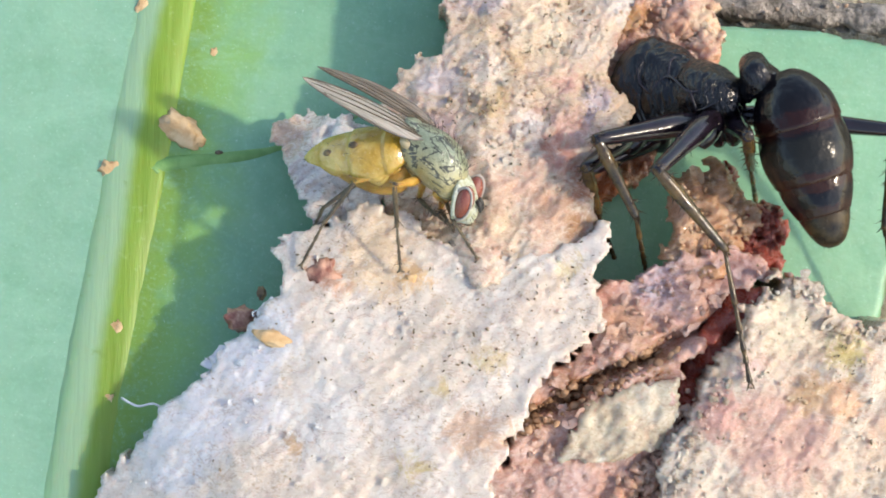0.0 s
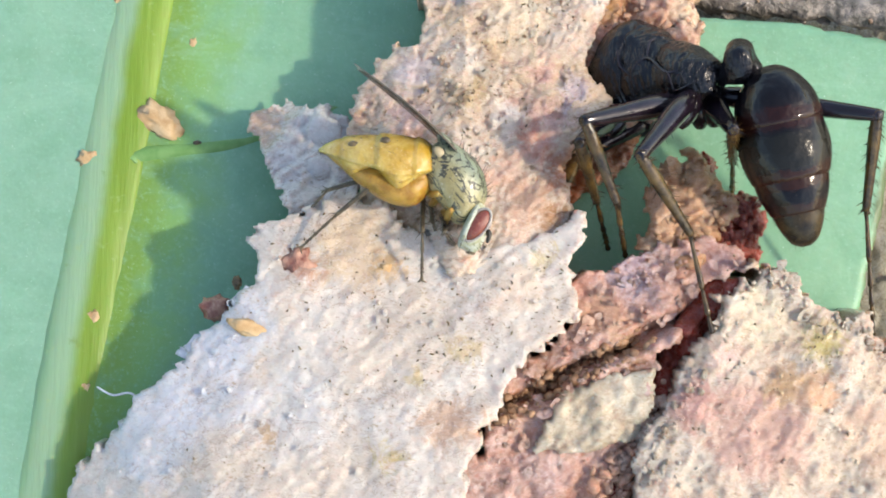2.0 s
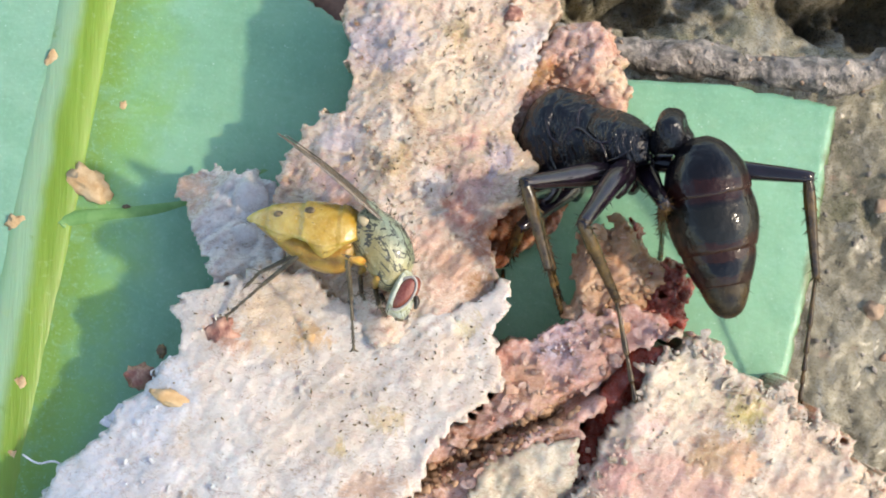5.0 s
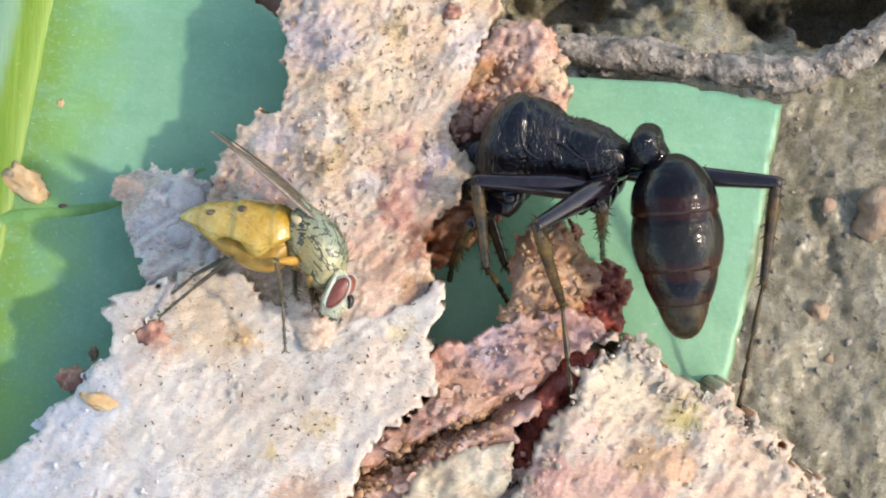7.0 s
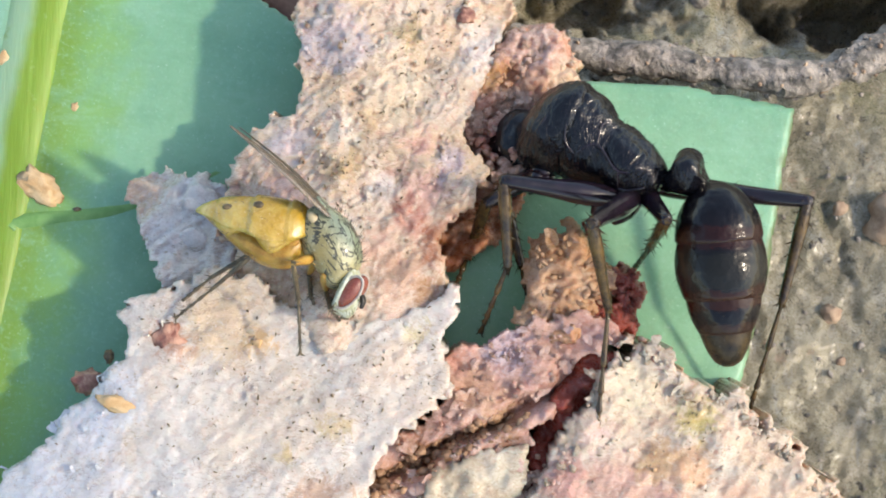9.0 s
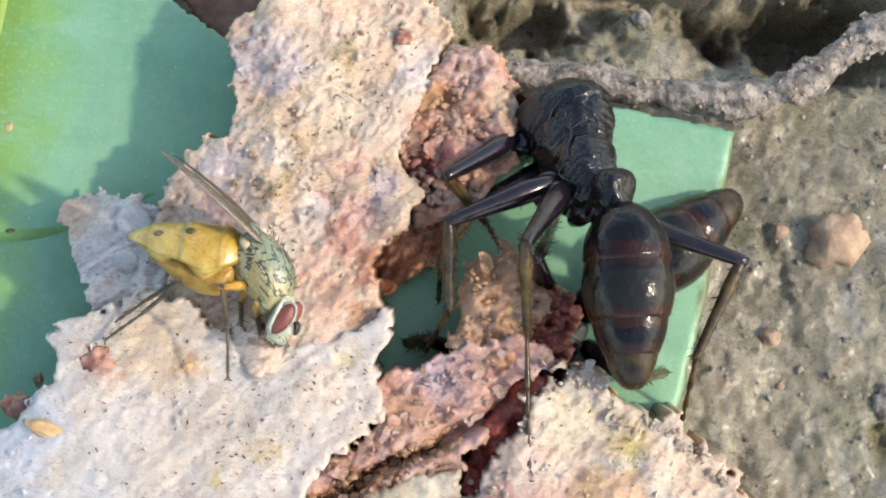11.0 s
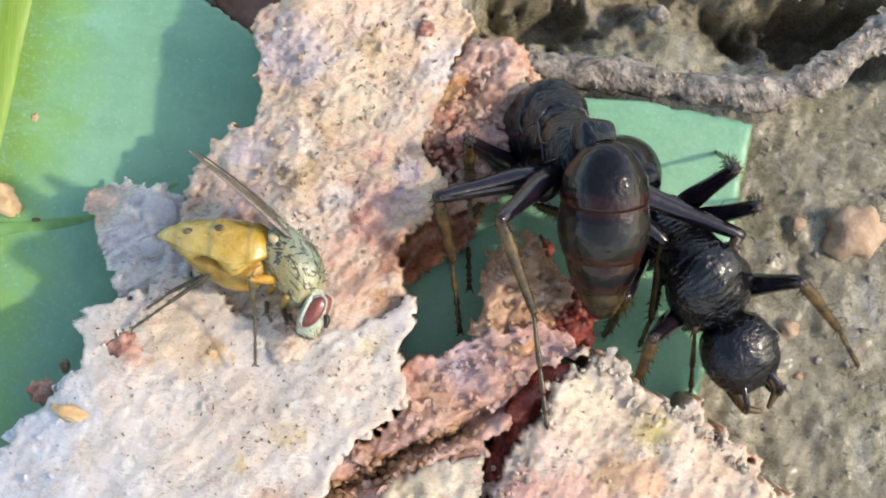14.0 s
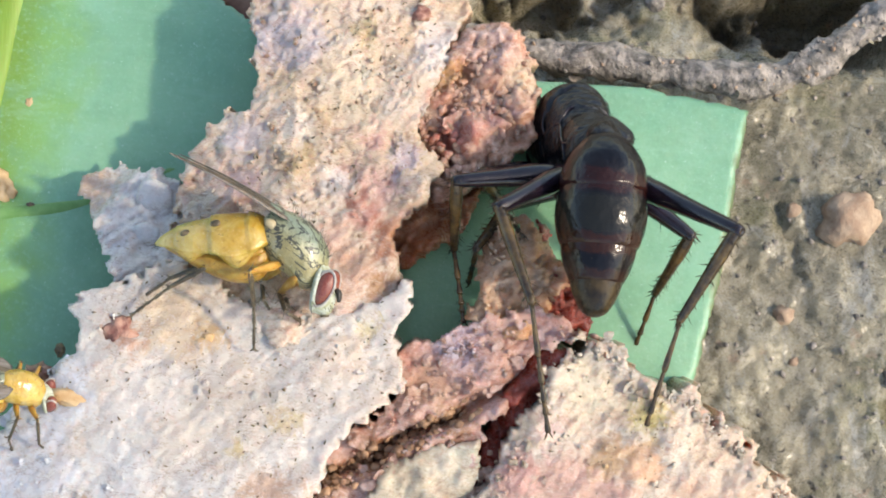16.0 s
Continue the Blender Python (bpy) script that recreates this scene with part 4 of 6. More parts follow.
# ---- small loose things ----
def scrap(name, u, v, size, material, label, category, seed, height=None, rough=0.35, rz=0, group=""):
    base = (surface(u, v) or float(leaf_height(u, v))) if height is None else height
    ob = part(name, lump(size, seed, rough, 3, 2.2), material)
    ob.matrix_world = at(u, v, base + 0.45 * size[2], 0, 0, rz)
    return tagged(ob, label, category, group)


for n, (u, v, s) in enumerate(((-8.9, 1.7, 0.52), (-9.9, 4.7, 0.2), (-9.8, 3.6, 0.13), (-8.2, 3.6, 0.12), (-10.4, 0.8, 0.22), (-10.2, -2.9, 0.26), (-10.3, -4.4, 0.14), (-11.0, -7.2, 0.16))):
    long = 1.9 if n == 4 else 1.0
    scrap("leaf_crumb", u, v, (s, s * 0.62 * long, s * (0.22 if n == 0 else 0.10)), CRUMB, "orange-brown crumb lying on the green leaf", "crumb", n + 3, float(leaf_height(u, v)) + (0.05 if n in (1, 4, 5, 6) else 0.0), 0.5 if n == 0 else 0.45, -30 if n == 0 else 70, "crumbs on the leaf")
scrap("black_grain", -8.0, 1.2, (0.09, 0.05, 0.05), SPECK, "black grain lying on the green leaf", "grain", 31)
scrap("russet_crumb", -7.2, -2.55, (0.34, 0.26, 0.22), RUSSET, "dark russet crumb at the edge of the meat", "crumb", 41, 1.6, 0.4)
scrap("black_grain", -6.75, -2.0, (0.10, 0.16, 0.12), SPECK, "black grain at the edge of the meat", "grain", 42, 1.7)
scrap("russet_crumb", -7.2, -3.35, (0.20, 0.14, 0.14), CRUMB, "pinkish crumb on the pale meat", "crumb", 43, 2.0)
scrap("white_shred", -7.5, -3.3, (0.30, 0.17, 0.07), WHITE, "white torn shred at the edge of the meat", "shred", 44, 2.1, 0.5, 30, "white shreds")
scrap("white_shred", -7.75, -3.55, (0.22, 0.13, 0.06), WHITE, "white torn shred at the edge of the meat", "shred", 54, 2.0, 0.5, -20, "white shreds")
scrap("white_shred", -6.55, -2.35, (0.24, 0.16, 0.07), WHITE, "white torn shred at the edge of the meat", "shred", 55, 2.3, 0.5, 60, "white shreds")
scrap("russet_crumb", -5.35, -1.55, (0.30, 0.34, 0.10), RUSSET, "reddish crumb pressed into the pale meat", "crumb", 56, float(front_height(-5.35, -1.55)) - 0.12, 0.5, 20)
scrap("tan_crumb", -3.55, -1.75, (0.20, 0.17, 0.06), CRUMB, "small orange crumb on the pale meat", "crumb", 57, float(front_height(-3.55, -1.75)) - 0.09, 0.5)
scrap("tan_crumb", -6.35, -2.95, (0.40, 0.16, 0.06), CRUMB, "flat brownish crumb on the pale meat", "crumb", 45, None, 0.4, -20)
scrap("russet_crumb", 0.95, 5.55, (0.20, 0.16, 0.10), RUSSET, "reddish crumb on the tan meat", "crumb", 48, None, 0.45)
scrap("grey_grain", -2.55, -0.95, (0.16, 0.11, 0.08), ROOT, "grey grain on the pale meat", "grain", 49)
scrap("white_lump", -5.0, 1.25, (0.42, 0.52, 0.10), LILAC, "rounded lilac-grey lump on the flap", "lump", 50, 0.35, 0.15)
scrap("white_lump", -5.1, 0.45, (0.34, 0.3, 0.08), LILAC, "rounded lilac-grey lump on the flap", "lump", 51, 0.8, 0.15)
for n, (u, v, s) in enumerate(((9.6, -1.3, 0.26), (9.8, -2.4, 0.13), (11.3, 1.0, 0.75), (10.0, 1.2, 0.2), (12.2, -2.8, 0.4), (6.9, 6.6, 0.3), (12.6, 5.6, 0.35))):
    scrap("soil_crumb", u, v, (s, s * 0.85, s * 0.6), SOIL if n < 4 else ROOT, "brownish crumb of soil lying on the bark", "crumb", n + 60, float(ground_height(np.array([u]), np.array([v]))[0]) - 0.15 * s, 0.28, 20 * n, "crumbs on the bark")
hair = part("fibre", tube(bend([(-9.9, -4.3, 1.2), (-9.5, -4.45, 1.5), (-9.1, -4.4, 1.6), (-8.75, -4.65, 1.6)], 16), 0.025, 6), WHITE)
hair.matrix_world = SLOPE
tagged(hair, "fine white curled fibre at the edge of the meat", "fibre")
dry = part("dry_leaf", slab([(-4.2, 9.5), (-4.6, 7.0), (-3.4, 5.6), (-1.5, 5.0), (1, 5.5), (1, 10)], lambda u, v: leaf_height(u, v) - 0.5 + 0.05 * u, 0.15, 0.12, 0.1, 0.1, (0.12, 0.8), (0.03, 4), 70), DRY)
dry.matrix_world = SLOPE
tagged(dry, "dry reddish-brown leaf under the green leaf", "leaf")


# ---- insects ----
def frame_of(origin, forward, up):
    """A pose in slope millimetres: x forward, z up."""
    x = Vector(forward).normalized()
    y = Vector(up).cross(x).normalized()
    z = x.cross(y)
    m = Matrix((x, y, z)).transposed().to_4x4()
    m.translation = Vector(origin) * MM
    return m


def track(rows):
    """A smooth value over time through rows of t and numbers."""
    ts = np.array([r[0] for r in rows])
    vs = np.array([r[1:] for r in rows], float)

    def value(t):
        k = int(np.clip(np.searchsorted(ts, t) - 1, 0, len(ts) - 2))
        f = float(np.clip((t - ts[k]) / (ts[k + 1] - ts[k]), 0, 1))
        f = f * f * (3 - 2 * f)
        return vs[k] * (1 - f) + vs[k + 1] * f
    return value


def shank(length, thick, taper=0.5, swell=1.0, spines=0, seed=0, claw=0.0):
    """One leg segment along x, with spines."""
    body = loft([(-0.06 * length, 0, thick * 0.3, thick * 0.3), (0, 0, thick * 0.8, thick * 0.8), (0.25 * length, 0, thick * swell, thick * swell), (0.6 * length, 0, thick * (swell + taper) / 2, thick * (swell + taper) / 2), (length, 0, thick * taper, thick * taper), (1.03 * length, 0, thick * 0.2, thick * 0.2)], 10, 16)
    pieces = [body]
    if spines:
        pieces.append(hairs(body, spines, 0.20, 0.015, seed, (0.9, 0, 0)))
    if claw:
        for side in (-1, 1):
            pieces.append(tube(bend([(length * 0.97, 0, 0), (length * 1.03, side * claw, -claw * 0.3), (length * 1.05, side * claw, -claw * 1.4)], 6), np.linspace(thick * 0.5, 0.01, 6), 6))
    return joined(pieces)


def tarsus(length, thick, seed):
    """Five small beads that taper to a pair of claws."""
    pieces, x = [], 0.0
    for k, share in enumerate((0.42, 0.2, 0.14, 0.1, 0.14)):
        n = share * length
        pieces.append(placed(loft([(0, 0, thick * 0.55, thick * 0.55), (0.5 * n, 0, thick * 0.75, thick * 0.75), (0.92 * n, 0, thick, thick), (n, 0, thick * 0.5, thick * 0.5)], 8, 8), Matrix.Translation((x, 0, 0))))
        x += n
    body = joined(pieces)
    claws = [tube(bend([(length * 0.98, 0, 0), (length * 1.03, side * 0.06, 0), (length * 1.06, side * 0.09, -0.07)], 5), np.linspace(0.025, 0.008, 5), 5) for side in (-1, 1)]
    return joined([body, hairs(body, 60, 0.10, 0.007, seed, (0.9, 0, 0)), *claws])


ANT_SPANS = {"lf": (2.2, 1.9, 1.8), "lm": (2.5, 1.9, 1.8), "lh": (2.4, 2.25, 2.9), "rf": (2.2, 1.9, 1.8), "rm": (2.1, 1.9, 1.8), "rh": (3.4, 2.25, 2.9)}
LEGS = ("lf", "lm", "lh", "rf", "rm", "rh")


def sculpted(body, depth, freq, seed):
    """The body with fine knobs and furrows raised on it."""
    v, f = body
    m = bpy.data.meshes.new("work")
    m.from_pydata(v.tolist(), [], f)
    normals = np.array([q.normal[:] for q in m.vertices])
    bpy.data.meshes.remove(m)
    furrow = np.abs(fbm(v * np.array([freq * 0.55, freq, freq]), 2, 0.5, seed))
    ridge = np.sin(44 * v[:, 0] + 5 * fbm(v * 1.6, 2, 0.5, seed + 3)) * np.clip(1.8 * fbm(v * 2.3, 2, 0.5, seed + 6) + 0.35, 0, 1)
    return v + normals * (depth * (0.6 * furrow - 0.25) + 0.011 * ridge)[:, None], f


REAR = [(-1.74, -0.16, 0.22, 0.20), (-1.58, -0.12, 0.44, 0.44), (-1.2, -0.06, 0.66, 0.62), (-0.75, 0.02, 0.70, 0.74), (-0.45, 0.06, 0.66, 0.76), (-0.1, 0.18, 0.74, 0.92), (0.3, 0.26, 0.80, 1.04), (0.62, 0.26, 0.60, 0.90), (0.75, 0.2, 0.3, 0.4)]
FRONT = [(0.10, 0.3, 0.45, 0.6), (0.4, 0.34, 0.84, 1.08), (0.9, 0.26, 0.98, 1.10), (1.35, 0.04, 0.84, 0.84), (1.62, -0.08, 0.42, 0.45), (1.75, -0.1, 0.2, 0.2)]
SEAMS = ([(-1.4, 35), (-0.9, 5), (-0.3, 25), (0.1, -5), (0.35, -50)], [(-0.3, 25), (-0.25, 55), (-0.35, 85)], [(0.36, 80), (0.42, 40), (0.38, 5), (0.1, -5)], [(-0.9, 5), (-0.95, -30), (-0.8, -60)], [(-1.5, -10), (-1.2, -25), (-0.95, -30)], [(0.8, 60), (0.95, 15), (1.2, -25)])


def on_trunk(x, a, side):
    """A place on the trunk's side: x along it, a degrees up from its flank."""
    s = np.array(REAR if x < 0.38 else FRONT)
    c, w, h = (np.interp(x, s[:, 0], s[:, k]) for k in (1, 2, 3))
    return (x, side * w * math.cos(radians(a)) ** 0.95, c + h * math.sin(radians(a)))


def build_ant(name, label):
    ant = thing(name, SLOPE, label, "ant")
    rear = loft(REAR, 64, 130, 2.3)
    rear = sculpted(rear, 0.17, 1.7, 5)
    front = sculpted(loft(FRONT, 64, 100), 0.12, 1.9, 8)
    part("alitrunk", joined([rear, hairs(rear, 160, 0.14, 0.006, 1)]), ANT_RIDGED, ant, "ridged shiny black alitrunk")
    part("pronotum", joined([front, hairs(front, 130, 0.16, 0.006, 2)]), ANT_RIDGED, ant, "ridged shiny black pronotum")
    for side in (-1, 1):
        for run in SEAMS:
            part("seam", tube(bend([on_trunk(x, a, side) for x, a in run], 22), 0.035, 7), ANT_LEG, ant, "raised glossy seam between the plates")
    for side in (-1, 1):
        for x in (0.75, -0.9, -1.3):
            part("coxa", placed(loft([(0, 0, 0.16, 0.16), (0.25, 0, 0.30, 0.30), (0.6, 0, 0.26, 0.26), (0.85, 0, 0.12, 0.12)], 12, 12), Matrix.Translation((x, side * 0.34, -0.42)) @ pose(0, 0, 0, 0, 60, side * 40)), ANT_LEG, ant)
    made = {"head": part("head", head_shape(), ANT_RIDGED, ant, "ridged black head")}
    head = made["head"]
    for side in (-1, 1):
        part("eye", placed(lump((0.16, 0.10, 0.18), 1, 0.02), Matrix.Translation((0.75, side * 0.80, 0.22))), ANT_LEG, head, "glossy black eye")
        part("mandible", tube(bend([(1.55, side * 0.42, -0.1), (2.0, side * 0.40, -0.15), (2.3, side * 0.08, -0.2)], 10), np.linspace(0.17, 0.05, 10), 8), ANT_SHIN, head, "brown mandible")
        part("antenna", tube(bend([(1.3, side * 0.3, 0.3), (1.75, side * 0.42, 0.32), (2.1, side * 0.42, -0.1), (2.05, side * 0.4, -0.6), (1.7, side * 0.4, -1.0)], 26), np.linspace(0.075, 0.06, 26), 8), ANT_LEG, head)
    node = loft([(-0.46, -0.15, 0.17, 0.17), (-0.34, -0.06, 0.28, 0.28), (-0.26, 0.10, 0.38, 0.38), (-0.10, 0.15, 0.44, 0.44), (0.12, 0.15, 0.44, 0.44), (0.27, 0.10, 0.38, 0.38), (0.36, -0.06, 0.28, 0.28), (0.46, -0.15, 0.17, 0.18)], 32, 40, 4.0)
    made["petiole"] = part("petiole", joined([node, hairs(node, 50, 0.12, 0.006, 3)]), ANT_RIDGED, ant, "upright black waist node")
    girth = [(0, 0.2), (0.2, 0.52), (0.7, 0.83), (1.4, 0.96), (2.0, 0.96), (2.6, 0.84), (3.2, 0.64), (3.7, 0.45), (4.0, 0.29), (4.12, 0.12)]
    girth = [(0.96 * x, r) for x, r in girth]
    curve = bend([(x, r, 0) for x, r in girth], 90)
    xs, rs = curve[:, 0], curve[:, 1]
    inner = loft([(x, 0, 0.90 * r, 0.90 * r) for x, r in girth], 28, 40)
    made["gaster"] = part("gaster", inner, GASTER, ant, "glossy black gaster with red-brown bands")
    for k, (a, b) in enumerate(((0.0, 1.29), (1.23, 2.52), (2.45, 3.25), (3.17, 3.955))):
        x = np.linspace(a, b, 16)
        # each plate swells behind its front edge and laps over the next one
        r = np.interp(x, xs, rs) * (0.93 + 0.09 * np.sin(np.linspace(0.2, 2.5, 16)))
        r[-1] *= 0.955
        ring = loft([(q, 0, s, s) for q, s in zip(x, r)], 40, 46)
        part("tergite", ring, GASTER if k < 3 else AMBER_TIP, made["gaster"])
        part("hairs", hairs(ring, 45, 0.12, 0.005, 5 + k, (0.6, 0, 0)), ANT_LEG, made["gaster"], "fine pale hairs", kind="stuff")
    for n, leg in enumerate(LEGS):
        hind = leg[1] == "h"
        made[leg + "1"] = part("femur", shank(ANT_SPANS[leg][0], 0.235, 0.6, 1.15, 14, n), ANT_LEG, ant, "glossy black femur")
        made[leg + "2"] = part("tibia", shank(2.25 if hind else 1.9, 0.14, 0.65, 1.05, 110, n + 9), ANT_SHIN, ant, "bristly brown tibia")
        made[leg + "3"] = part("tarsus", tarsus(2.9 if hind else 1.8, 0.07, n), ANT_SHIN, ant, "jointed bristly tarsus with claws")
    return ant, made


def head_shape():
    body = loft([(-0.05, 0, 0.25, 0.25), (0.12, 0, 0.66, 0.58), (0.6, 0.02, 0.86, 0.74), (1.1, 0, 0.82, 0.66), (1.5, -0.04, 0.6, 0.42), (1.7, -0.08, 0.3, 0.18)], 60, 60, 2.3)
    body = sculpted(body, 0.06, 2.6, 11)
    return joined([body, hairs(body, 130, 0.14, 0.006, 4)])


DROOP = Matrix.Translation((-0.5, 0, 0.02)) @ pose(0, 0, 0, 0, -46, 0) @ Matrix.Scale(1.1, 4) @ Matrix.Translation((0.5, 0, 0))
NOD = Matrix.Translation((0.78, 0, -0.30)) @ pose(0, 0, 0, 0, -24, 0) @ Matrix.Scale(0.87, 4) @ Matrix.Translation((-0.70, 0, 0.08))


def belly_shape():
    """Five overlapping plates that arch over a sunken underside."""
    around, along = 40, 64
    v, f = loft([(-0.55, -0.12, 0.32, 0.36), (-0.8, -0.20, 0.54, 0.60), (-1.3, -0.20, 0.62, 0.66), (-1.85, -0.10, 0.54, 0.54), (-2.35, 0.02, 0.34, 0.34), (-2.65, 0.07, 0.17, 0.16), (-2.78, 0.09, 0.04, 0.05)], around, along)
    r = v.reshape(along, around, 3)
    mid = r.mean(1, keepdims=True)
    off = r - mid
    high = off[:, :, 2] / np.maximum(abs(off[:, :, 2]).max(1, keepdims=True), 1e-6)
    step = (np.linspace(0, 4.6, along) % 1.0)[:, None]
    scale = 1 + 0.07 * (step - 0.5)
    # the underside is drawn in beneath the plates' lower rims, unevenly
    sag = np.clip((-0.12 - high) / 0.16, 0, 1)
    wave = 0.66 + 0.22 * np.sin(6.5 * r[:, :, 0])
    off = off * scale[:, :, None]
    off[:, :, 2] *= np.where(high < 0, 1.30, 1.06)
    off[:, :, 2] *= 1 - wave * sag
    off[:, :, 1] *= 1 + 0.06 * (1 - sag) * (high < 0)
    return (mid + off).reshape(-1, 3), [q[::-1] for q in f]


def build_fly(name, label, size=1.0, chest_skin=None):
    fly = thing(name, SLOPE, label, "fly")
    chest = loft([(-0.82, 0.10, 0.22, 0.22), (-0.62, 0.10, 0.42, 0.44), (-0.15, 0.08, 0.54, 0.58), (0.3, 0.04, 0.52, 0.55), (0.62, -0.07, 0.43, 0.47), (0.82, -0.16, 0.26, 0.30), (0.9, -0.2, 0.1, 0.12)], 28, 34)
    chest = (chest[0] + 0.025 * np.c_[fbm(chest[0] * 3, 3, 0.6, 1), fbm(chest[0] * 3, 3, 0.6, 4), fbm(chest[0] * 3, 3, 0.6, 7)], chest[1])
    part("thorax", chest, chest_skin or THORAX, fly, "shiny grey-green thorax netted with black lines")
    part("scutellum", placed(lump((0.26, 0.26, 0.13), 3, 0.05), Matrix.Translation((-0.72, 0, 0.42))), THORAX, fly)
    part("bristles", joined([hairs(chest, 46, 0.26, 0.009, 3, (-0.7, 0, 0.2), lambda x, y, z: z > 0.3), hairs(chest, 18, 0.14, 0.007, 4, (0, 0, 0))]), BRISTLE, fly, "black bristles", kind="stuff")
    abdomen = part("abdomen", placed(belly_shape(), DROOP), AMBER, fly, "glossy amber-yellow abdomen of overlapping plates")
    keel = loft([(-0.6, -0.30, 0.20, 0.22), (-0.9, -0.52, 0.38, 0.32), (-1.4, -0.50, 0.40, 0.32), (-1.95, -0.26, 0.30, 0.26), (-2.4, 0.0, 0.16, 0.16), (-2.6, 0.05, 0.05, 0.05)], 18, 26)
    part("underside", placed((keel[0], [f[::-1] for f in keel[1]]), DROOP), STERNITE, abdomen, "dark amber sunken underside")
    part("hairs", placed(hairs(belly_shape(), 70, 0.12, 0.006, 5, (-0.6, 0, 0)), DROOP), BRISTLE, abdomen, "fine dark hairs", kind="stuff")
    for side in (-1, 1):
        for x, z in ((-2.1, 0.24), (-1.5, 0.34)):
            part("spot", placed(lump((0.10, 0.05, 0.07), 2, 0.1), DROOP @ Matrix.Translation((x, side * (0.37 if x < -2 else 0.46), z - 0.02))), SPECK, abdomen, "dark round spot")
    skull = loft([(0.70, -0.10, 0.2, 0.2), (0.745, -0.12, 0.48, 0.54), (0.82, -0.14, 0.57, 0.63), (0.92, -0.17, 0.50, 0.60), (1.08, -0.26, 0.36, 0.52), (1.22, -0.36, 0.22, 0.38), (1.30, -0.40, 0.1, 0.18)], 28, 30)
    skull = placed(skull, NOD)
    head = part("head", skull, FACE, fly, "silvery white face and collar")
    for side in (-1, 1):
        seat = NOD @ Matrix.Translation((1.02, side * 0.34, -0.12)) @ pose(0, 0, 0, side * -4, 14, side * 8)
        part("eye", placed(lump((0.24, 0.25, 0.46), 1, 0.01, 3), seat), EYE, head, "brick-red compound eye")
        ring = [(0.235 * math.cos(a), side * 0.10, 0.455 * math.sin(a)) for a in np.linspace(0, 2 * math.pi, 41)]
        part("eye_rim", placed(tube(ring, 0.032, 8), seat), EYE_RIM, head, "thin grey eye rim")
        part("antenna", placed(tube(bend([(1.26, side * 0.08, -0.1), (1.36, side * 0.09, -0.2), (1.39, side * 0.09, -0.38)], 8), [0.05, 0.06, 0.065, 0.065, 0.06, 0.055, 0.045, 0.03], 8), NOD), BRISTLE, head)
    part("proboscis", placed(tube(bend([(1.08, 0, -0.5), (1.12, 0, -0.68), (1.15, 0, -0.80)], 8), np.linspace(0.15, 0.10, 8), 8), NOD), FLY_SHIN, head, "dark proboscis")
    part("whiskers", hairs(skull, 26, 0.24, 0.008, 6, (0.4, 0, -0.3), lambda x, y, z: x > 0.9), BRISTLE, head, "black face bristles", kind="stuff")
    for side in (-1, 1):
        wing = part("wing", wing_shape(side), WING, fly, "smoky translucent wing")
        for run in VEINS:
            part("vein", vein_shape(run, side), FLY_SHIN, wing)
        part("calypter", placed(lump((0.15, 0.05, 0.10), 4, 0.1), Matrix.Translation((-0.62, side * 0.42, 0.16))), DUN, fly, "pale wing scale")
    made = {}
    for n, leg in enumerate(LEGS):
        made[leg + "1"] = part("femur", shank(1.0, 0.085, 0.6, 1.2, 8, n), FLY_FEMUR, fly, "amber femur")
        made[leg + "2"] = part("tibia", shank(1.1, 0.055, 0.8, 1.0, 24, n + 5), FLY_SHIN, fly, "thin dark tibia")
        made[leg + "3"] = part("tarsus", tarsus(1.1, 0.04, n), FLY_SHIN, fly)
    if size != 1.0:
        for ob in fly.children_recursive:
            ob.data.transform(Matrix.Scale(size, 4))
    return fly, made


def wing_point(a, b, side):
    """A place on the folded wing: a along it, b across it, in millimetres."""
    return (-0.35 - 0.93 * a - 0.05 * b, side * (0.26 + 0.04 * a + 0.80 * b), 0.46 - 0.14 * a - 0.05 * b + 0.08 * math.sin(1.1 * a) + (0.03 if side > 0 else 0.0))


def wing_shape(side):
    rows = []
    for k in range(25):
        a = 3.05 * k / 24
        wide = 1.14 * math.sin(math.pi * min(1.0, (k / 24) ** 0.7 * 0.97 + 0.03)) ** 0.7 + 0.02
        rows.append([(a, wide * (j / 8 - 0.28)) for j in range(9)])
    top = [wing_point(a, b, side) for row in rows for a, b in row]
    low = [(x, y, z - 0.012) for x, y, z in top]
    n = len(top)
    quads = [[i * 9 + j, i * 9 + j + 1, (i + 1) * 9 + j + 1, (i + 1) * 9 + j] for i in range(24) for j in range(8)]
    rim = [j for j in range(9)] + [i * 9 + 8 for i in range(1, 25)] + [24 * 9 + j for j in range(7, -1, -1)] + [i * 9 for i in range(23, 0, -1)]
    faces = quads + [[i + n for i in q[::-1]] for q in quads] + [[a, b, b + n, a + n] for a, b in zip(rim, rim[1:] + rim[:1])]
    return np.array(top + low), faces


VEINS = ([(0, -0.1), (0.8, -0.27), (1.8, -0.27), (2.7, -0.15), (3.02, 0)], [(0, 0), (0.8, -0.12), (1.8, -0.12), (2.95, -0.02)], [(0, 0), (0.9, 0.08), (1.8, 0.12), (2.8, 0.12)], [(0, 0.05), (0.7, 0.22), (1.5, 0.36), (2.4, 0.38)])


def vein_shape(run, side):
    return tube(bend([wing_point(a, b, side) for a, b in run], 18), np.linspace(0.028, 0.012, 18), 5)


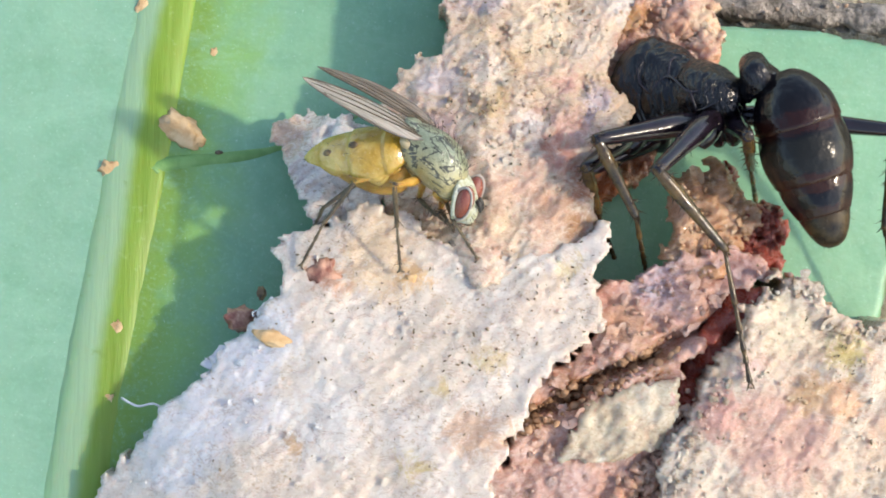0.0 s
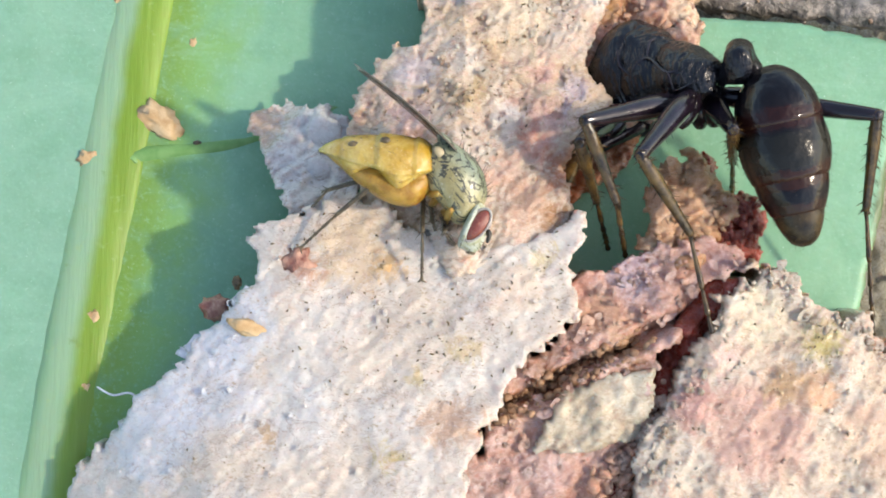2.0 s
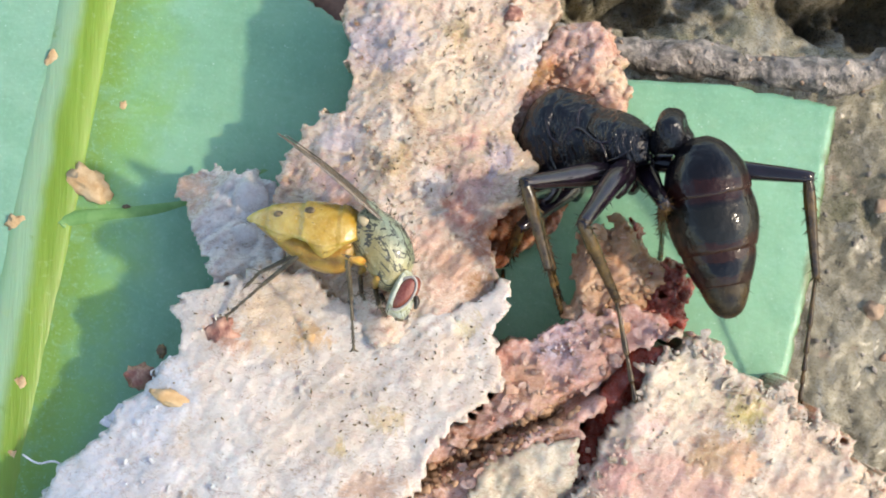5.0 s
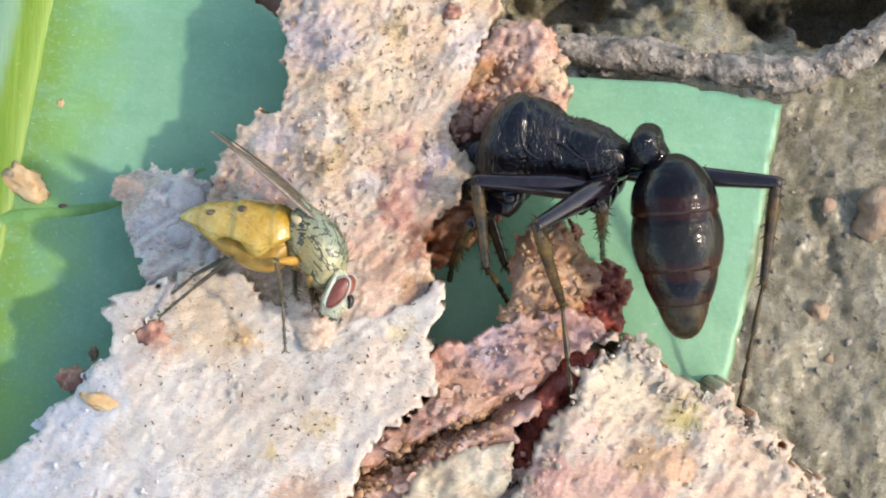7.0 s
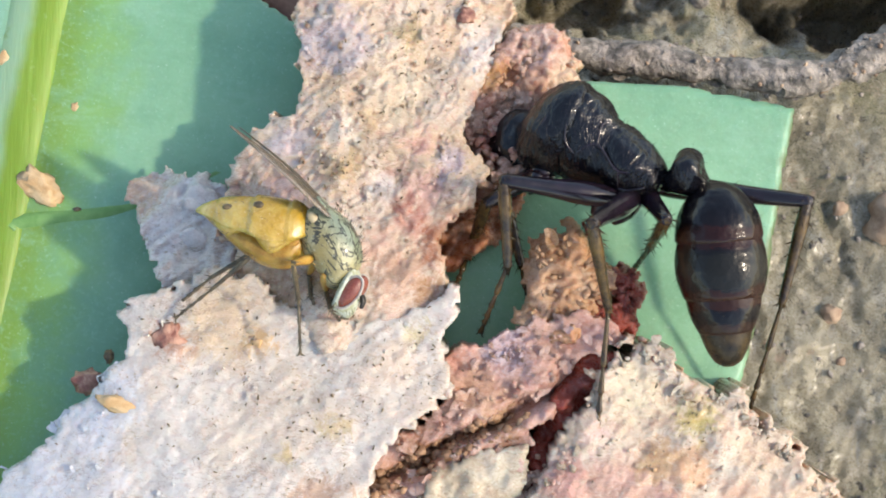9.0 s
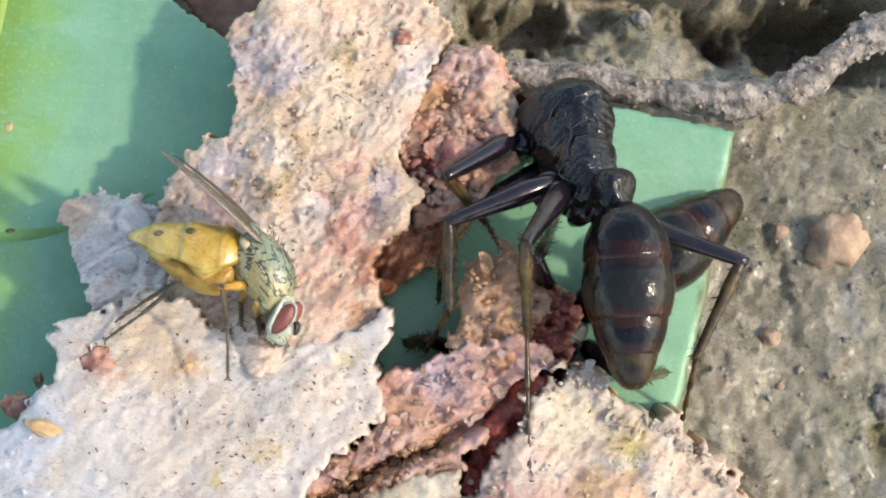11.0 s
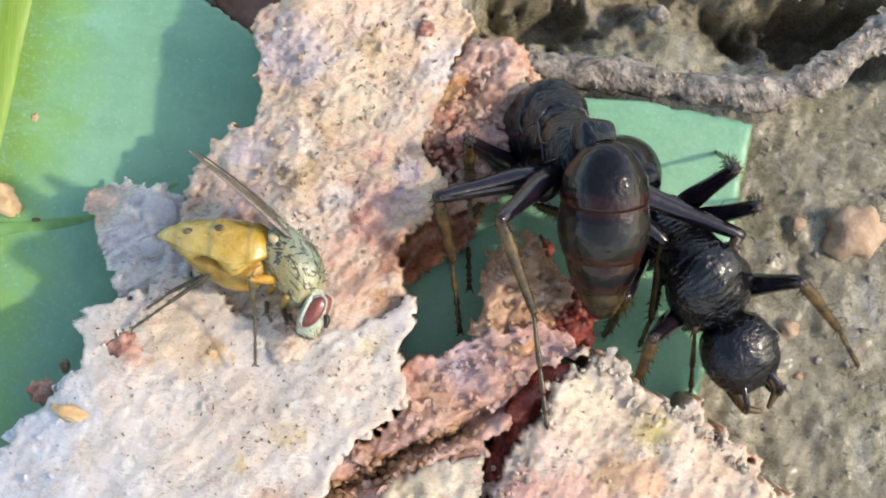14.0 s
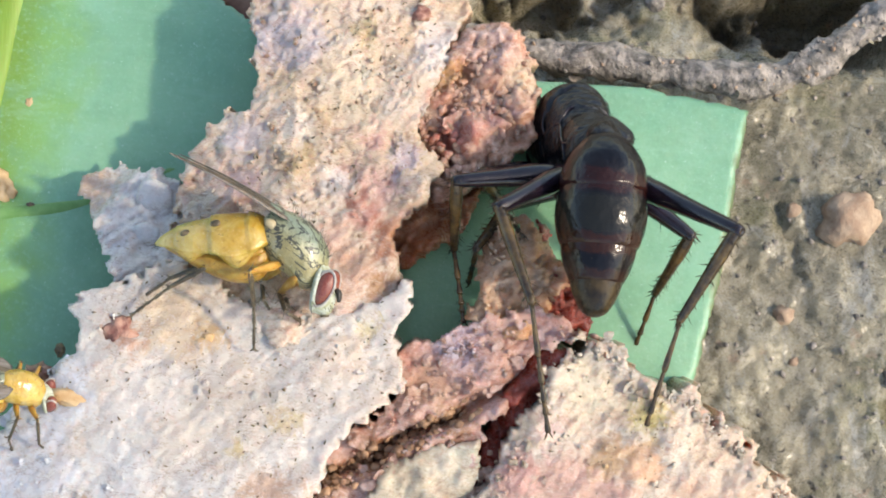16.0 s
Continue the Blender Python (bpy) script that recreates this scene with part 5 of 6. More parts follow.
NECK = track(((0, 1.30, 2.27), (0.5, 1.38, 2.34), (1, 1.42, 2.38), (1.5, 1.25, 2.42), (2.5, 1.61, 2.44), (3, 1.75, 2.53), (3.5, 1.58, 2.44), (4, 1.32, 2.30), (6.5, 1.47, 2.45), (7, 1.57, 2.23), (8, 1.61, 2.46), (8.3, 1.46, 2.73), (8.5, 1.52, 2.49), (9, 2.25, 2.98), (9.2, 2.23, 2.83), (11.3, 4.25, 4.05), (12, 4.68, 4.25), (12.5, 4.92, 4.25), (12.9, 4.50, 3.90), (13.2, 4.40, 4.06), (13.5, 3.43, 3.71), (14, 3.44, 3.17), (14.5, 4.35, 2.75), (15.2, 4.42, 2.72), (16, 4.16, 2.75)))
WAIST = track(((0, 3.59, 2.36, 1.70), (0.5, 3.67, 2.37, 1.70), (1, 3.66, 2.53, 1.70), (1.5, 3.55, 2.57, 1.70), (2.5, 3.66, 2.59, 1.70), (3, 3.81, 2.68, 1.70), (3.5, 3.89, 2.41, 1.70), (4, 3.57, 2.60, 1.70), (6.5, 4.15, 2.58, 1.70), (7, 4.70, 2.31, 1.70), (8, 4.38, 2.53, 1.70), (8.3, 4.85, 2.18, 1.70), (8.5, 4.67, 2.19, 1.70), (9, 5.12, 1.89, 1.70), (9.2, 5.17, 1.99, 1.70), (11.3, 5.24, 2.08, 1.60), (12, 5.28, 1.89, 1.60), (12.5, 5.52, 1.76, 1.60), (12.9, 5.11, 1.83, 1.60), (13.2, 5.05, 2.03, 1.60), (13.5, 4.51, 2.53, 1.60), (14, 4.34, 2.62, 2.20), (14.5, 4.98, 2.50, 1.70), (15.2, 5.02, 2.16, 1.70), (16, 4.88, 2.36, 1.70)))
GASTER_FRONT = track(((0, 4.51, 2.75, 2.00), (0.5, 4.83, 2.58, 2.00), (1, 4.71, 2.56, 2.00), (1.5, 4.53, 2.71, 2.00), (2.5, 4.83, 2.55, 2.00), (3, 4.67, 2.77, 2.00), (3.5, 5.06, 2.62, 2.00), (4, 4.62, 2.63, 2.00), (6.5, 5.24, 2.54, 2.00), (7, 5.57, 2.27, 2.00), (8, 5.49, 2.29, 2.00), (8.3, 5.84, 2.31, 2.00), (8.5, 5.60, 2.33, 2.00), (9, 6.22, 1.74, 2.00), (9.2, 5.98, 1.95, 2.00), (11.3, 5.67, 1.80, 2.10), (12, 5.52, 1.56, 2.10), (12.5, 5.70, 1.45, 2.10), (12.9, 5.72, 1.52, 2.10), (13.2, 5.66, 1.87, 2.10), (13.5, 5.18, 2.56, 2.10), (14, 4.72, 2.78, 3.20), (14.5, 5.10, 2.78, 2.10), (15.2, 4.77, 2.65, 2.10), (16, 4.92, 2.71, 2.10)))
GASTER_TIP = track(((0, 5.65, -1.14, 1.90), (0.5, 5.75, -1.37, 1.90), (1, 5.55, -1.37, 1.90), (1.5, 5.49, -1.17, 1.90), (2.5, 5.56, -1.41, 1.90), (3, 5.22, -1.29, 1.90), (3.5, 6.09, -1.36, 1.90), (4, 5.47, -1.28, 1.90), (6.5, 5.65, -1.37, 1.90), (7, 5.95, -1.73, 1.90), (8, 5.87, -1.62, 1.90), (8.3, 6.34, -1.69, 1.90), (8.5, 6.05, -1.69, 1.90), (9, 6.54, -2.20, 1.90), (9.2, 6.29, -2.01, 1.90), (11.3, 5.80, -2.13, 2.60), (12, 5.35, -2.51, 2.60), (12.5, 5.29, -2.51, 2.60), (12.9, 5.85, -2.57, 2.60), (13.2, 5.72, -2.28, 2.60), (13.5, 5.14, -1.30, 2.60), (14, 4.76, -0.62, 1.90), (14.5, 4.74, -1.24, 2.60), (15.2, 4.38, -1.32, 2.60), (16, 4.59, -1.15, 2.60)))
BACK_UP = track(((0, 0.2, 1, 0.35), (8, 0.2, 1, 0.4), (9.2, 0.4, 0.9, 0.6), (11.3, 0.75, 0.35, 0.62), (13.2, 0.75, 0.35, 0.62), (14, 0.3, 0.8, 0.8), (16, 0.25, 0.8, 0.8)))
STANCE_LM = track(((0, 0.47, 1.26, 2.20, 1.45, -0.57, 1.50, 1.71, -1.57, 0.90), (3.5, 0.85, 1.50, 2.20, 1.53, -0.44, 1.50, 1.75, -1.37, 0.90), (7, 1.37, 1.70, 2.20, 1.68, -0.11, 1.50, 2.25, -1.06, 0.90), (9, 1.65, 1.78, 2.20, 1.85, -0.54, 1.50, 1.25, -1.55, 0.90), (12, 1.91, 1.19, 2.20, 2.06, -0.44, 1.50, 1.58, -1.45, 0.90), (13.5, 1.39, 1.69, 2.20, 1.71, 0.25, 1.50, 1.92, -1.24, 0.90), (14, 1.25, 1.64, 2.20, 1.56, 0.32, 1.50, 1.76, -1.30, 0.90), (15.2, 1.58, 1.67, 2.20, 1.66, 0.17, 1.50, 1.80, -1.45, 0.90), (16, 1.43, 1.66, 2.20, 1.70, 0.23, 1.50, 1.90, -1.38, 0.90)))
STANCE_LH = track(((0, 1.64, 0.57, 3.40, 3.10, -1.07, 3.00, 3.66, -3.91, 2.30), (3.5, 1.92, 0.70, 3.40, 2.89, -0.87, 3.00, 3.58, -3.86, 2.30), (7, 2.68, 0.74, 3.40, 3.28, -0.89, 3.00, 3.59, -3.85, 2.30), (9, 3.46, 0.85, 3.40, 3.90, -0.96, 3.00, 3.67, -3.86, 2.30), (12, 3.56, 0.98, 3.40, 3.54, -0.88, 3.00, 3.66, -3.76, 2.30), (13.5, 3.07, 1.08, 3.40, 3.45, -0.79, 3.00, 3.75, -3.92, 2.30), (14, 2.52, 1.14, 3.40, 3.25, -0.73, 3.00, 3.67, -3.92, 2.30), (15.2, 2.56, 1.12, 3.40, 3.11, -0.75, 3.00, 3.63, -3.82, 2.30), (16, 2.58, 1.09, 3.40, 3.19, -0.83, 3.00, 3.68, -4.01, 2.30)))
STANCE_RH = track(((0, 7.11, 1.49, 1.60, 7.08, -0.59, 1.20, 7.48, -3.64, 0.40), (1.5, 6.90, 1.53, 1.60, 6.96, -0.41, 1.20, 7.35, -3.29, 0.40), (3.5, 7.56, 1.74, 1.60, 7.47, -0.32, 1.20, 7.33, -3.40, 0.40), (7, 8.13, 1.65, 1.60, 7.76, -0.49, 1.20, 7.29, -3.41, 0.40), (9, 8.48, 1.31, 1.60, 7.65, -1.54, 1.20, 7.27, -3.45, 0.40), (12, 8.28, 0.31, 1.60, 6.88, -2.28, 1.20, 7.27, -3.53, 0.40), (13.5, 7.94, 1.08, 1.60, 6.60, -1.94, 1.20, 7.30, -3.44, 0.40), (15.2, 7.34, 0.25, 1.60, 6.42, -1.42, 1.20, 5.97, -3.17, 0.40), (16, 7.44, 0.63, 1.60, 6.41, -1.23, 1.20, 5.59, -4.28, 0.40)))
STANCE_RM = track(((0, 3.61, 1.29, 1.20, 4.00, 0.70, 0.40, 4.41, -0.07, -0.30), (3.5, 3.96, 1.16, 1.20, 4.19, 0.58, 0.40, 4.35, -0.04, -0.30), (7, 4.08, 1.11, 1.20, 4.23, 0.49, 0.40, 4.40, -0.03, -0.30), (9, 5.12, 0.93, 1.20, 4.97, 0.30, 0.40, 4.80, -0.22, -0.30), (12, 6.81, 0.19, 1.20, 7.39, -0.25, 0.40, 6.68, -1.23, -0.30), (13.5, 7.03, 0.65, 1.20, 6.40, -0.48, 0.40, 5.87, -1.91, -0.30), (14, 6.38, 0.59, 1.20, 6.06, -0.92, 0.40, 5.83, -1.97, -0.30), (15.2, 6.91, 0.19, 1.20, 6.35, -0.83, 0.40, 5.87, -2.72, -0.30), (16, 6.89, 0.51, 1.20, 6.27, -0.75, 0.40, 5.80, -2.31, -0.30)))
STANCE_LF = track(((0, 0.27, 0.69, 1.00, 0.68, -0.30, 0.60, 1.22, -1.45, 0.20), (3.5, 0.88, 1.18, 1.00, 1.40, -0.18, 0.60, 1.68, -1.18, 0.20), (7, 1.56, 1.61, 1.00, 2.19, -0.26, 0.60, 2.59, -1.03, 0.20), (9, 1.81, 1.67, 1.00, 2.19, -0.07, 0.60, 2.40, -1.34, 0.20), (12, 2.00, 2.65, 1.00, 3.05, 1.95, 0.60, 3.35, 1.60, 0.20), (12.9, 1.95, 2.84, 1.00, 2.95, 2.10, 0.60, 3.20, 1.70, 0.20), (13.5, 1.95, 2.84, 1.00, 2.40, 1.90, 0.60, 2.50, 1.39, 0.20), (14, 1.93, 2.87, 1.00, 1.94, 1.96, 0.60, 1.95, 1.21, 0.20), (15.2, 2.53, 1.91, 1.00, 3.17, 1.30, 0.60, 3.45, 0.80, 0.20), (16, 2.26, 1.85, 1.00, 2.90, 1.12, 0.60, 3.18, 0.50, 0.20)))
STANCE_RF = track(((0, 0.07, 0.47, 0.30, -0.04, -0.42, 0.00, -0.02, -1.19, -0.30), (7, 1.32, 0.74, 0.30, 0.94, -0.15, 0.00, 0.81, -1.05, -0.30), (9, 1.39, 1.31, 0.30, 1.01, 0.17, 0.00, 0.63, -0.73, -0.30), (12, 2.15, 1.56, 0.30, 2.10, 0.68, 0.00, 2.18, -0.21, -0.30), (14, 1.57, 1.97, 0.30, 1.96, 0.84, 0.00, 1.97, -0.32, -0.30), (16, 2.29, 1.00, 0.30, 2.18, 0.24, 0.00, 2.06, -0.53, -0.30)))
ANT_STANCE = {"lm": STANCE_LM, "lh": STANCE_LH, "rh": STANCE_RH, "rm": STANCE_RM, "lf": STANCE_LF, "rf": STANCE_RF}
WALKER = track(((0, 26.00, 9.00, -3.00), (9.25, 22.00, 7.50, -2.60), (10.3, 14.00, 4.50, -2.80), (11.2, 2.20, -2.60, -0.40), (12.2, 2.20, -2.60, -0.40), (12.4, 1.79, -0.93, -0.20), (12.9, 1.82, -1.05, -0.20), (13, 3.02, -1.06, -0.20), (13.2, 4.23, -1.86, -0.20), (13.3, 5.95, -0.45, -0.20), (13.4, 6.30, -0.28, 0.30), (13.6, 5.95, 0.35, 0.60), (13.8, 6.20, 0.35, 0.60), (14, 6.80, 0.35, 0.60), (14.3, 9.20, -2.00, 0.10), (14.5, 10.25, -2.85, 0.10), (14.8, 10.40, -3.50, 0.10), (15, 14.12, -4.70, 0.10), (15.2, 15.00, -7.00, -0.60), (16, 20.00, -11.00, -0.60)))
HEADING = track(((0, 200), (9.25, 205), (11.2, 218), (12.2, 218), (12.4, 206), (12.9, 204), (13.05, 215), (13.2, 240), (13.3, 285), (13.4, 294), (13.6, 297), (14, 300), (14.3, 325), (14.5, 332), (16, 325)))
PITCH = track(((0, 0), (13.2, 0), (13.4, 0.35), (14, 0.35), (14.3, 0.1), (16, 0)))
CURL = track(((0, 12), (13.2, 12), (13.4, 70), (14, 70), (14.3, 48), (14.8, 48), (16, 20)))
FLY_CHEST = track(((0, -3.03, 0.79, 3.00), (0.3, -2.35, 0.36, 3.00), (0.5, -2.13, 0.35, 3.00), (1, -1.95, 0.27, 3.00), (1.5, -2.06, 0.17, 3.00), (2.5, -2.08, 0.08, 3.00), (3, -1.94, 0.17, 3.00), (3.5, -2.01, 0.16, 3.00), (7, -1.90, 0.31, 3.00), (9, -1.93, 0.39, 3.00), (12.5, -1.82, 0.30, 3.00), (14, -1.80, 0.17, 3.00), (14.5, -1.80, 0.11, 3.00), (15.2, -1.58, 0.15, 3.00), (15.6, -1.54, -0.01, 3.00), (15.8, -1.58, 0.14, 3.00), (16, -1.69, 0.20, 3.00)))
FLY_AHEAD = track(((0, 0.81, -0.59, 0.05), (0.3, 0.67, -0.74, 0.05), (0.5, 0.56, -0.83, 0.05), (1, 0.43, -0.90, 0.05), (1.5, 0.56, -0.83, 0.05), (2.5, 0.73, -0.68, 0.05), (3, 0.66, -0.75, 0.05), (3.5, 0.66, -0.75, 0.05), (7, 0.66, -0.75, 0.05), (9, 0.63, -0.78, 0.05), (12.5, 0.64, -0.77, 0.05), (14, 0.66, -0.75, 0.05), (14.5, 0.62, -0.79, 0.05), (15.2, 0.56, -0.83, 0.05), (15.6, 0.56, -0.83, 0.05), (15.8, 0.67, -0.74, 0.05), (16, 0.79, -0.61, 0.05)))
FLY_UP = track(((0, 0.5, 0.7, 0.45), (0.5, 0.6, 0.7, 0.1), (1, 0.7, 0.6, -0.1), (3, 0.6, 0.7, 0.05), (16, 0.6, 0.7, 0.05)))
FLY_RM = track(((0, -3.80, 0.25, 3.30, -3.77, -0.57, 3.20, -3.72, -1.51, 2.90), (0.5, -3.03, -0.15, 3.30, -3.10, -0.85, 3.20, -3.14, -1.74, 2.90), (1, -2.82, -0.20, 3.30, -3.00, -0.78, 3.20, -3.14, -1.72, 2.90), (2.5, -2.67, -0.03, 3.30, -2.61, -0.96, 3.20, -2.59, -2.02, 2.90), (3.5, -2.60, 0.01, 3.30, -2.57, -0.86, 3.20, -2.53, -1.92, 2.90), (7, -2.56, 0.05, 3.30, -2.51, -0.76, 3.20, -2.48, -1.83, 2.90), (12.5, -2.53, 0.04, 3.30, -2.51, -0.78, 3.20, -2.54, -1.85, 2.90), (16, -2.46, -0.27, 3.30, -2.46, -0.97, 3.20, -2.51, -1.91, 2.90)))
FLY_RH = track(((0, -4.98, 0.26, 3.10, -5.36, -0.55, 2.80, -5.86, -1.45, 2.50), (0.5, -4.51, 0.33, 3.10, -4.77, -0.49, 2.80, -5.51, -1.32, 2.50), (1, -4.17, 0.28, 3.10, -4.61, -0.42, 2.80, -5.60, -1.36, 2.50), (2.5, -4.08, -0.02, 3.10, -4.63, -0.72, 2.80, -5.50, -1.49, 2.50), (3.5, -4.01, 0.08, 3.10, -4.63, -0.68, 2.80, -5.44, -1.39, 2.50), (7, -3.95, 0.05, 3.10, -4.58, -0.66, 2.80, -5.41, -1.33, 2.50), (12.5, -4.01, 0.03, 3.10, -4.52, -0.69, 2.80, -5.46, -1.29, 2.50), (16, -3.99, -0.28, 3.10, -4.50, -0.75, 2.80, -5.31, -1.36, 2.50)))
FLY_RF = track(((0, -2.74, -0.04, 2.90, -2.57, -0.51, 2.80, -2.09, -1.26, 2.70), (0.5, -2.27, -0.50, 2.90, -2.39, -0.74, 2.80, -2.27, -0.97, 2.70), (1, -2.31, -0.78, 2.90, -2.37, -0.90, 2.80, -2.13, -1.14, 2.70), (3.5, -2.15, -0.68, 2.90, -2.04, -1.04, 2.80, -1.92, -1.27, 2.70), (7, -2.04, -0.54, 2.90, -1.87, -0.90, 2.80, -1.76, -1.20, 2.70), (16, -2.02, -0.74, 2.90, -1.80, -1.09, 2.80, -1.57, -1.33, 2.70)))
FLY_LM = track(((0, -3.34, 0.04, 2.40, -2.98, -0.32, 2.40, -2.62, -0.56, 2.30), (1, -2.61, -0.30, 2.40, -2.55, -0.66, 2.40, -2.50, -1.02, 2.30), (3.5, -2.47, -0.44, 2.40, -2.41, -0.80, 2.40, -2.29, -1.04, 2.30), (7, -2.44, -0.20, 2.40, -2.32, -0.68, 2.40, -2.27, -1.04, 2.30), (16, -2.43, -0.51, 2.40, -2.30, -0.87, 2.40, -2.19, -1.23, 2.30)))
FLY_LH = track(((0, -5.13, 0.22, 2.60, -5.39, -0.19, 2.40, -5.70, -0.67, 2.20), (0.5, -4.66, 0.59, 2.60, -5.15, 0.12, 2.40, -5.65, -0.48, 2.20), (1, -4.39, 0.42, 2.60, -5.12, 0.07, 2.40, -5.51, -0.53, 2.20), (3.5, -4.12, 0.15, 2.60, -4.91, -0.44, 2.40, -5.30, -1.03, 2.20), (7, -4.08, 0.16, 2.60, -4.77, -0.44, 2.40, -5.28, -0.93, 2.20), (12.5, -4.14, 0.14, 2.60, -4.83, -0.58, 2.40, -5.31, -0.95, 2.20), (16, -4.12, -0.16, 2.60, -4.80, -0.64, 2.40, -5.25, -1.07, 2.20)))
FLY_LF = track(((0, -2.86, -0.20, 2.20, -2.74, -0.44, 2.20, -2.50, -0.80, 2.10), (3.5, -2.06, -0.68, 2.20, -1.94, -0.92, 2.20, -1.82, -1.16, 2.10), (7, -2.04, -0.57, 2.20, -1.86, -0.81, 2.20, -1.75, -1.05, 2.10), (16, -1.97, -0.75, 2.20, -1.78, -0.99, 2.20, -1.61, -1.23, 2.10)))
FLY_STANCE = {"rm": FLY_RM, "rh": FLY_RH, "rf": FLY_RF, "lm": FLY_LM, "lh": FLY_LH, "lf": FLY_LF}
GUEST_CHEST = track(((0, -30.00, -6.00, 9.00), (14.1, -24.00, -6.00, 8.00), (14.5, -7.56, -2.38, 3.00), (15, -7.77, -2.45, 3.00), (15.2, -7.39, -2.65, 3.00), (15.6, -7.28, -2.39, 3.00), (16, -7.31, -2.72, 3.00)))
GUEST_AHEAD = track(((0, 1.00, 0.10, -0.20), (14.1, 1.00, 0.10, -0.20), (14.5, 1.00, 0.40, -1.10), (15, 0.67, -0.42, -0.50), (15.2, 0.67, -0.53, -0.50), (15.6, 0.75, -0.25, -0.50), (16, 0.92, -0.17, -0.50)))


def chain(hip, joints, lengths):
    """The poses of femur, tibia and tarsus from a hip through the given joints, at fixed lengths."""
    poses, start = [], Vector(hip)
    for k, n in enumerate(lengths):
        way = Vector(joints[3 * k : 3 * k + 3]) - start
        # a segment shorter in plan than it is long leans out of the slope, to the side given
        flat = math.hypot(way.x, way.y)
        if flat < n:
            way.z = math.copysign(math.sqrt(n * n - flat * flat), way.z)
        else:
            way.z = max(-0.3 * flat, min(0.3 * flat, way.z))
        up = Vector((0, 0.5, 1)) if abs(way.normalized().dot(Vector((0, 0.45, 0.9)))) < 0.95 else Vector((1, 0, 0))
        poses.append(frame_of(start, way, up))
        start = start + way.normalized() * n
    return poses


def steps(start, stop, gap):
    return [round(start + gap * k, 3) for k in range(int(round((stop - start) / gap)) + 1)]


def key_ant(ant, made, body, legs, hips, times, lengths):
    """body(t): the root pose and those of head, petiole and gaster, on the slope."""
    rows = {name: [] for name in made}
    roots = []
    for t in times:
        root, others = body(t)
        roots.append((t, SLOPE @ root))
        back = root.inverted()
        for name, m in others.items():
            rows[name].append((t, back @ m))
        for leg, joints in legs.items():
            hip = (root @ Vector([c * MM for c in hips[leg]])) / MM
            for k, m in enumerate(chain(hip, joints(t, root), lengths[leg])):
                rows[f"{leg}{k + 1}"].append((t, back @ m))
    walk(ant, roots)
    for name, r in rows.items():
        if r:
            walk(made[name], r)


ANT_HIPS = {"lf": (0.85, 0.70, -0.7), "lm": (-0.95, 0.58, -0.60), "lh": (-1.3, 0.50, -0.52), "rf": (0.85, -0.70, -0.7), "rm": (-0.95, -0.58, -0.60), "rh": (-1.3, -0.50, -0.52)}
FLY_HIPS = {leg: (x, s * 0.3, -0.42) for leg, x, s in (("lf", 0.45, 1), ("lm", 0.0, 1), ("lh", -0.45, 1), ("rf", 0.45, -1), ("rm", 0.0, -1), ("rh", -0.45, -1))}


def first_ant_body(t):
    waist, neck, up = Vector(WAIST(t)), Vector((*NECK(t), 0)), Vector(BACK_UP(t))
    # the trunk keeps its length: the neck lies as deep as that asks
    flat = math.hypot(neck.x - waist.x, neck.y - waist.y)
    neck.z = waist.z - math.sqrt(max(3.3**2 - flat**2, 0.04))
    root = frame_of((waist + neck) / 2, neck - waist, up)
    tip, front = Vector(GASTER_TIP(t)), Vector(GASTER_FRONT(t))
    waist = (root @ Vector((-1.62 * MM, 0, 0))) / MM
    others = {
        "head": frame_of((root @ Vector((1.4 * MM, 0, -0.2 * MM))) / MM, (neck - waist) * 0.06 + Vector((0, -0.15, -1)), up),
        "petiole": frame_of(waist * 0.5 + front * 0.5, waist - front, up * 0.5 + Vector((0.2, 0.5, 0.4))),
        "gaster": frame_of(front, tip - front, Vector((0.5, 0.4, 1))),
    }
    return root, others


def stance(value):
    return lambda t, root: value(t)


def walker_body(path):
    def body(t):
        here = Vector(path(t))
        head = HEADING(t)
        way = Vector((math.cos(radians(head[0])), math.sin(radians(head[0])), PITCH(t)[0]))
        root = frame_of(here, way, (0, 0.2, 1))
        others = {
            "head": root @ pose(1.62 * MM, 0, -0.1 * MM, 0, 30, 0),
            "petiole": root @ pose(-2.05 * MM, 0, 0, 0, 0, 0),
            "gaster": root @ pose(-2.45 * MM, 0, 0.05 * MM, 0, CURL(t)[0], 180),
        }
        return root, others
    return body


def stride(leg, body):
    """Feet that swing to and fro under a walking body."""
    x = {"f": 2.3, "m": -0.2, "h": -2.6}[leg[1]]
    side = 1 if leg[0] == "l" else -1
    phase = 0.0 if leg in ("lf", "rm", "lh") else math.pi

    def joints(t, root):
        walking = 1.0 if WALKER(t - 0.2)[0] != WALKER(t + 0.2)[0] else 0.0
        s = math.sin(14 * t + phase) * walking
        places = ((0.6 * x + 0.25 * s, side * 1.7, 0.2), (0.95 * x + 0.6 * s, side * 2.2, -0.9), (1.3 * x + 0.8 * s, side * 2.5, -1.6 + 0.2 * max(0, math.cos(14 * t + phase)) * walking))
        out = []
        for p in places:
            out += list((root @ Vector([c * MM for c in p])) / MM)
        return out
    return joints


def fly_body(chest, ahead, up):
    def body(t):
        return frame_of(chest(t), ahead(t), up(t)), {}
    return body


